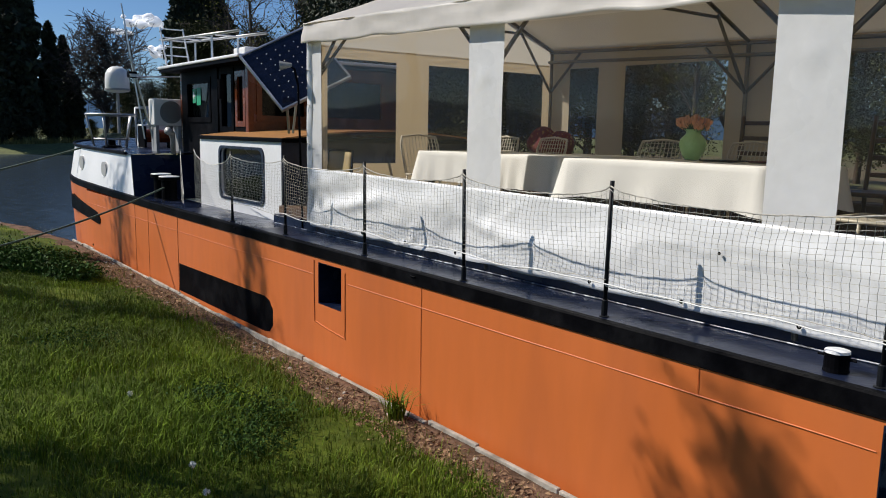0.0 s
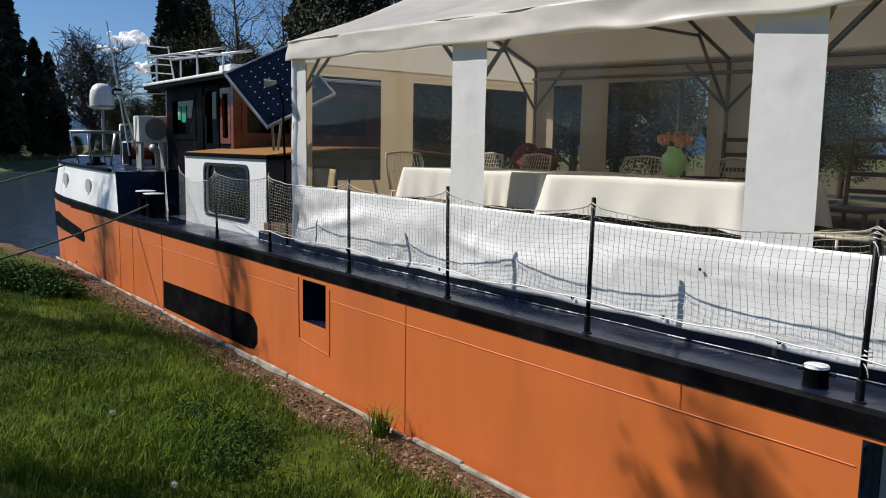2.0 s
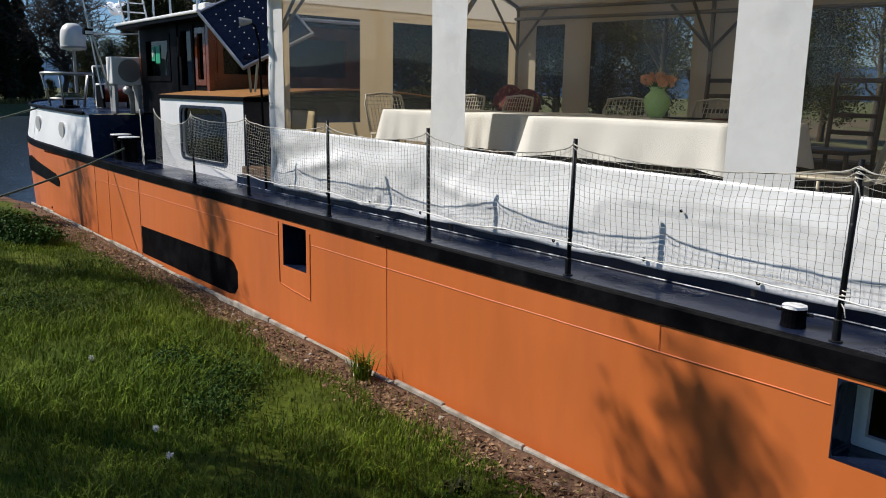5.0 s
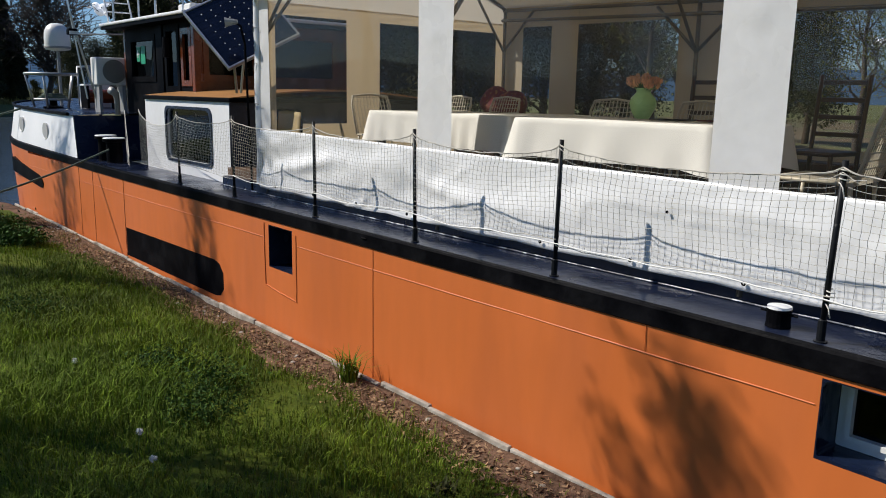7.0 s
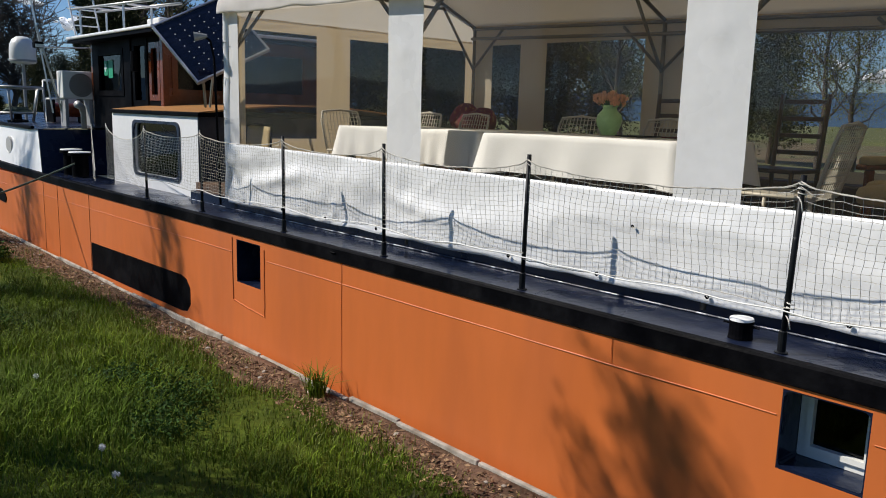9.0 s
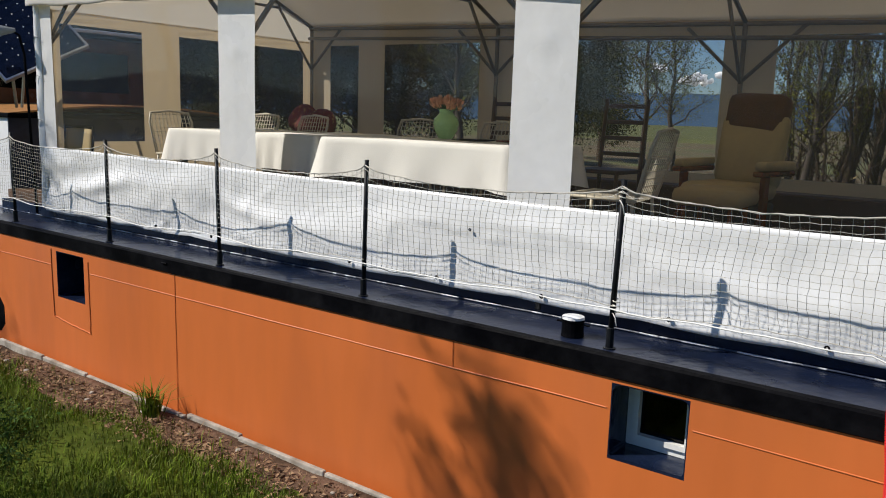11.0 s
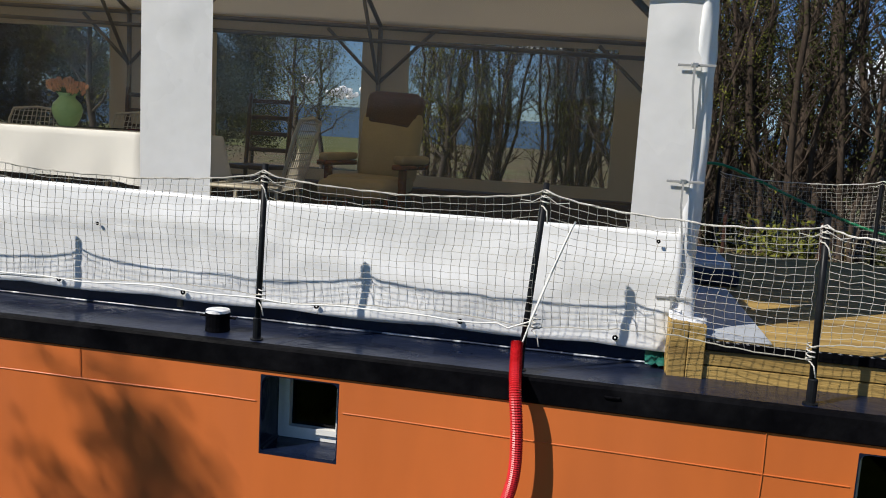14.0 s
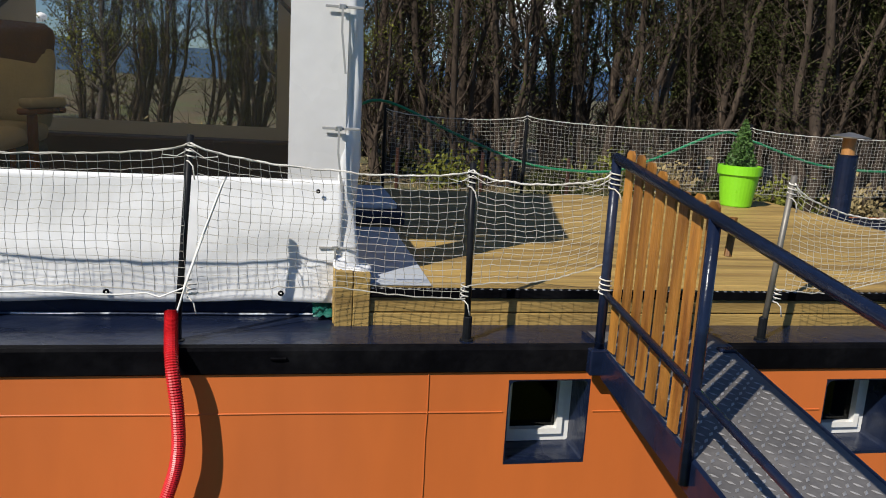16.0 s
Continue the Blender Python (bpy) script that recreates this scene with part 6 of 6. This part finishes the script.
# far railing with net and green hose
FT = []
for k, (x, y) in enumerate(((4.05, -2.44), (4.05, -3.74), (4.05, -6.0), (4.05, -8.2))):
    p = thing("railing_post", (x, y, 1.2), "thin dark railing post on the far side deck", "post", "posts of the far railing")
    part("tube", tube([(x, y, 1.2), (x, y, 2.1)], 0.016, 8), POSTM, p)
    FT.append(Vector((x, y, 2.1)))
for k in range(3):
    net_panel(FT[k], FT[k + 1], 0.06, 20 + k, label="pale safety net on the far railing")
hp = []
knots = [Vector((4.06, q, z)) for q, z in ((-1.9, 1.9), (-2.16, 2.06), (-2.46, 2.125), (-3.14, 1.85), (-3.74, 1.64), (-4.2, 1.585), (-4.65, 1.6), (-5.06, 1.74), (-5.68, 2.0), (-6.0, 1.95), (-6.78, 1.74), (-7.5, 1.70), (-8.2, 1.74))]
for k in range(len(knots) - 1):
    p0, p1, p2, p3 = knots[max(0, k - 1)], knots[k], knots[k + 1], knots[min(len(knots) - 1, k + 2)]
    for q in range(6):
        t = q / 6
        hp.append(0.5 * ((2 * p1) + (p2 - p0) * t + (2 * p0 - 5 * p1 + 4 * p2 - p3) * t * t + (3 * p1 - p0 - 3 * p2 + p3) * t ** 3))
solid("garden_hose", tube(hp, 0.013, 8), GREENHOSE, "green garden hose draped over the far railing", "hose", smooth=True)
# fence at the field's edge
for k in range(9):
    x, y, z = polar(62 + 6 * k, 11.8, 0.25)
    solid("fence_stake", tube([(x, y, z), (x + 0.02, y, z + 1.15)], 0.03, 7), DARKWOOD, "dark wooden stake of a field fence", "post", "stakes of the field fence")


# ---- things inside the tent ----
def tablecloth(x0, x1, y0, y1, z, drop, seed, label):
    t = thing("dining_table", ((x0 + x1) / 2, (y0 + y1) / 2, 1.42), "long dining table under a cream cloth", "table", "tables in the tent")
    part("tabletop", box((x0 + 0.03, y0 + 0.03, z - 0.04), (x1 - 0.03, y1 - 0.03, z - 0.012), 0.004), OAKTOP, t)
    for x in (x0 + 0.08, x1 - 0.08):
        for y in (y0 + 0.1, y1 - 0.1):
            part("leg", box((x - 0.025, y - 0.025, 1.42), (x + 0.025, y + 0.025, z - 0.04), 0.004), DARKWOOD, t)
    bm = bmesh.new()
    n = 96
    per = []
    L = [(x0, y0), (x1, y0), (x1, y1), (x0, y1)]
    for k in range(4):
        a, b = Vector((*L[k], 0)), Vector((*L[(k + 1) % 4], 0))
        for q in range(24):
            per.append(a.lerp(b, q / 24))
    c = Vector(((x0 + x1) / 2, (y0 + y1) / 2, 0))
    rings = []
    for lvl in range(9):
        ring = []
        f = max(0, lvl - 1) / 7
        for k, p in enumerate(per):
            q = (k % 24) / 24
            corner = max(0, 1 - min(q, 1 - q) * 8)
            d = Vector((1 if p.x > x1 - 1e-4 else -1 if p.x < x0 + 1e-4 else 0, 1 if p.y > y1 - 1e-4 else -1 if p.y < y0 + 1e-4 else 0, 0)).normalized()
            flare = f * (0.012 + 0.07 * corner + 0.012 * math.sin(k * 0.9 + seed) + 0.01 * nz(k * 0.4, f, seed))
            zz = z - drop * f * (1 + 0.10 * corner) - (0.006 if lvl == 1 else 0) + (0.004 * nz(p.x * 3, p.y * 3, seed) if lvl == 0 else 0)
            base = p + d * flare
            if lvl == 0:
                base = p.lerp(c, 0.01)
            ring.append(bm.verts.new((base.x, base.y, zz)))
        rings.append(ring)
    for a, b in zip(rings, rings[1:]):
        for k in range(n):
            bm.faces.new((a[k], a[(k + 1) % n], b[(k + 1) % n], b[k]))
    bm.faces.new(rings[0][::-1])
    bmesh.ops.recalc_face_normals(bm, faces=bm.faces)
    solid("tablecloth", bm, LINEN, label, "tablecloth", "cloths on the tables", smooth=True)


TZ = 2.132
tablecloth(0.75, 1.66, 1.0, 2.60, TZ, 0.265, 1, "plain cream tablecloth hanging over the long table")
tablecloth(0.77, 1.7, 2.68, 3.33, TZ + 0.005, 0.27, 2, "cream tablecloth with a folded corner on a small table")
tablecloth(0.85, 1.75, 3.62, 4.58, TZ - 0.005, 0.26, 3, "cream tablecloth with slanting corners on a table")


def vase():
    x, y, z = 1.5, 2.045, TZ + 0.003
    v = thing("flower_vase", (x, y, z), "pale green glazed vase with dried orange tulips on the table", "vase")
    part("body", lathe([(r, q * 0.9) for r, q in [(0.045, 0), (0.055, 0.008), (0.085, 0.07), (0.097, 0.12), (0.088, 0.165), (0.058, 0.2), (0.05, 0.215), (0.054, 0.23), (0.068, 0.243), (0.06, 0.243), (0.044, 0.22), (0.02, 0.2)]], (x, y, z), 32), VASEM, v, smooth=True)
    rr = random.Random(2)
    for k in range(70):
        a, r = rr.uniform(0, 6.28), 0.115 * math.sqrt(rr.random())
        tip = Vector((x + r * math.cos(a), y + r * math.sin(a), z + 0.285 + rr.uniform(-0.03, 0.025) - r * 0.35))
        s = part("stem", tube([(x + 0.2 * r * math.cos(a), y + 0.2 * r * math.sin(a), z + 0.195), tip], 0.003, 4), STEMM, v)
        bm = bmesh.new()
        d = Vector((math.cos(a) * r * 3, math.sin(a) * r * 3, 1)).normalized()
        m = Matrix.Translation(tip) @ d.to_track_quat("Z", "Y").to_matrix().to_4x4()
        for q in range(5):
            w = q * 1.257 + rr.random()
            pts = [Vector((0.007 * math.cos(w), 0.007 * math.sin(w), -0.01)), Vector((0.017 * math.cos(w + 0.7), 0.017 * math.sin(w + 0.7), 0.01)), Vector((0.012 * math.cos(w), 0.012 * math.sin(w), 0.034)), Vector((0.017 * math.cos(w - 0.7), 0.017 * math.sin(w - 0.7), 0.01))]
            bm.faces.new([bm.verts.new(m @ p) for p in pts])
        part("bloom", bm, TULIP, s)


vase()


def wire_chair():
    """A cream wire-mesh chair, facing +y, on the floor at its origin."""
    c = thing("wire_chair", (0, 0, 0), "cream coated wire mesh chair in the tent", "chair", "wire chairs in the tent")
    w, h = 0.23, 0.84
    back = [(-w * 0.9, -0.22, 0.44), (-w, -0.30, 0.74), (-w * 0.9, -0.325, 0.83), (0, -0.34, 0.85), (w * 0.9, -0.325, 0.83), (w, -0.30, 0.74), (w * 0.9, -0.22, 0.44)]
    part("back_frame", tube(back, 0.011, 8), WIRE, c, smooth=True)
    part("seat_frame", tube([(-w * 0.9, -0.22, 0.44), (-w, 0.18, 0.45), (-0.1, 0.24, 0.44), (0.1, 0.24, 0.44), (w, 0.18, 0.45), (w * 0.9, -0.22, 0.44)], 0.011, 8), WIRE, c, smooth=True)
    bm = bmesh.new()
    for k in range(11):
        x = -0.19 + 0.038 * k
        tube([(x, -0.22, 0.44), (x * 1.08, -0.30, 0.72), (x, -0.335, 0.84)], 0.004, 4, bm)
    for k in range(9):
        z = 0.48 + 0.042 * k
        y = -0.22 - (z - 0.44) * 0.29
        tube([(-w, y, z), (w, y, z)], 0.004, 4, bm)
    part("back_mesh", bm, WIRE, c)
    bm = bmesh.new()
    for k in range(10):
        x = -0.19 + 0.042 * k
        tube([(x, -0.22, 0.435), (x, 0.22, 0.44)], 0.004, 4, bm)
    for k in range(10):
        y = -0.2 + 0.045 * k
        tube([(-0.21, y, 0.437), (0.21, y, 0.437)], 0.004, 4, bm)
    part("seat_mesh", bm, WIRE, c)
    for x in (-0.2, 0.2):
        for y in (-0.2, 0.18):
            part("leg", tube([(x, y, 0.44), (x * 1.1, y * 1.15, 0.0)], 0.011, 8), WIRE, c, smooth=True)
    return c


ch = wire_chair()
spots = [(1.45, 5.15, 175), (2.3, 5.36, 92), (2.3, 4.62, 86), (2.3, 3.16, 95), (2.3, 2.29, 84), (1.08, 0.5, 6)]
ch.matrix_basis = pose(spots[0][0], spots[0][1], 1.42, 0, 0, spots[0][2])
for x, y, a in spots[1:]:
    copy_thing(ch, pose(x, y, 1.42, 0, 0, a))


def ladder_chair():
    c = thing("ladderback_chair", (0, 0, 0), "dark wooden ladder-back dining chair in the tent", "chair", "ladder-back chairs")
    for x in (-0.2, 0.2):
        part("back_post", tube([(x, -0.2, 0), (x, -0.2, 0.45), (x * 1.02, -0.27, 1.08)], 0.019, 8), DARKWOOD, c, smooth=True)
        part("front_leg", tube([(x, 0.2, 0), (x, 0.2, 0.46)], 0.019, 8), DARKWOOD, c, smooth=True)
        part("stretcher", tube([(x, -0.2, 0.2), (x, 0.2, 0.2)], 0.01, 6), DARKWOOD, c)
    for k in range(4):
        z = 0.58 + 0.14 * k
        part("rung", box((-0.19, -0.225 - 0.11 * (z - 0.45), z), (0.19, -0.205 - 0.11 * (z - 0.45), z + 0.038), 0.006), DARKWOOD, c)
    part("seat", box((-0.22, -0.21, 0.44), (0.22, 0.22, 0.475), 0.012), DARKWOOD, c)
    return c


lc = ladder_chair()
lc.matrix_basis = pose(3.1, 1.46, 1.42, 0, 0, 85)
copy_thing(lc, pose(3.1, 2.6, 1.42, 0, 0, 95))


def armchair():
    c = thing("reclining_armchair", (0, 0, 0), "cream cushioned recliner with wooden arms and brown throw", "armchair")
    def pad(lo, hi, b, m=None):
        bm = box(lo, hi, b)
        for v in bm.verts:
            v.co += Vector((nz(*(v.co * 6)), nz(*(v.co * 6 + Vector((3, 1, 0)))), nz(*(v.co * 6 + Vector((7, 0, 0)))))) * 0.02
        if m:
            bmesh.ops.transform(bm, matrix=m, verts=bm.verts)
        return bm
    tilt = pose(0, -0.25, 0.45, 14, 0, 0)
    part("seat_cushion", pad((-0.3, -0.28, 0.36), (0.3, 0.36, 0.5), 0.06), CREAM, c, smooth=True)
    part("back_cushion", pad((-0.29, -0.09, 0.0), (0.29, 0.09, 0.55), 0.07, tilt), CREAM, c, smooth=True)
    part("head_throw", pad((-0.27, -0.1, 0.38), (0.27, 0.1, 0.72), 0.08, tilt), BROWNCL, c, "brown throw over the headrest", smooth=True)
    for x in (-0.36, 0.36):
        part("arm_rest", box((x - 0.045, -0.3, 0.56), (x + 0.045, 0.3, 0.6), 0.015), VARNISH, c)
        part("arm_pad", pad((x - 0.05, -0.28, 0.6), (x + 0.05, 0.26, 0.66), 0.025), CREAM, c, smooth=True)
        part("arm_post", box((x - 0.025, 0.12, 0.12), (x + 0.025, 0.2, 0.56), 0.01), VARNISH, c)
        part("runner", tube([(x, -0.4, 0.03), (x, 0.0, 0.03), (x, 0.35, 0.05), (x, 0.2, 0.3)], 0.02, 8), VARNISH, c)
    part("base", box((-0.28, -0.25, 0.03), (0.28, 0.25, 0.36), 0.03), INSIDE, c)
    return c


armchair().matrix_basis = pose(2.45, 0.2, 1.42, 0, 0, 80) @ Matrix.Diagonal((0.84, 0.84, 0.97, 1))
f = thing("footstool", (1.9, 0.12, 1.42), "cream cushioned footstool in front of the recliner", "footstool")
bm = box((1.68, -0.1, 1.78), (2.12, 0.36, 1.9), 0.05)
part("cushion", bm, CREAM, f, smooth=True)
for x in (1.74, 2.06):
    for y in (-0.02, 0.28):
        part("leg", tube([(x, y, 1.42), (x, y, 1.8)], 0.018, 8), VARNISH, f)


def cushions():
    for k, (x, y, z, s) in enumerate(((3.2, 5.38, 2.06, 0.19), (3.2, 5.12, 2.06, 0.15))):
        bm = bmesh.new()
        bmesh.ops.create_icosphere(bm, subdivisions=3, radius=1, matrix=Matrix.Translation((x, y, z + s * 0.8)) @ pose(0, 0, 0, 20, 15, 30 * k) @ Matrix.Diagonal((s * 0.6, s * 1.3, s * 0.95, 1)))
        for v in bm.verts:
            v.co += Vector((nz(*(v.co * 5)), nz(*(v.co * 5 + Vector((3, 0, 0)))), nz(*(v.co * 5 + Vector((0, 6, 0)))))) * 0.07
        solid("cushion", bm, REDCL, "dark red patterned cushion heaped on the bench", "cushion", "cushions on the bench", smooth=True)
    t = thing("magazine", (1.48, 1.6, TZ), "dark magazines lying on the tablecloth", "magazine")
    part("cover", box((1.35, 1.62, TZ + 0.004), (1.55, 1.88, TZ + 0.012), 0.002, m=None), BLACK, t)
    part("cover", box((1.4, 1.27, TZ + 0.004), (1.63, 1.53, TZ + 0.014), 0.002), REDCL, t)
    k = thing("storage_chest", (3.12, 5.3, 1.42), "dark wooden chest carrying heaped red cushions", "chest")
    part("body", box((2.87, 4.9, 1.42), (3.37, 5.7, 2.02), 0.01), DARKWOOD, k)
    part("lid", box((2.85, 4.88, 2.022), (3.39, 5.72, 2.06), 0.008), DARKWOOD, k)
    f = thing("folding_chair", (0.75, 5.5, 1.42), "cream fabric folding chair with dark frame by the tent end", "chair")
    part("back_fabric", sheet(lambda u, v: (0.60 + 0.03 * v, 5.42 + 0.46 * u, 1.78 + 0.3 * v + 0.015 * math.sin(math.pi * u)), 8, 6, 0.006), CREAM, f, smooth=True)
    part("seat_fabric", box((0.62, 5.42, 1.78), (1.0, 5.86, 1.80), 0.006), CREAM, f)
    for y in (5.41, 5.89):
        part("side_frame", tube([(0.98, y, 1.42), (0.61, y, 1.78), (0.63, y, 2.10)], 0.013, 8), BLACK, f, smooth=True)
        part("leg", tube([(0.60, y, 1.42), (0.99, y, 1.78)], 0.013, 8), BLACK, f, smooth=True)
    part("back_bar", tube([(0.63, 5.41, 2.10), (0.63, 5.89, 2.10)], 0.013, 8), BLACK, f, smooth=True)


cushions()
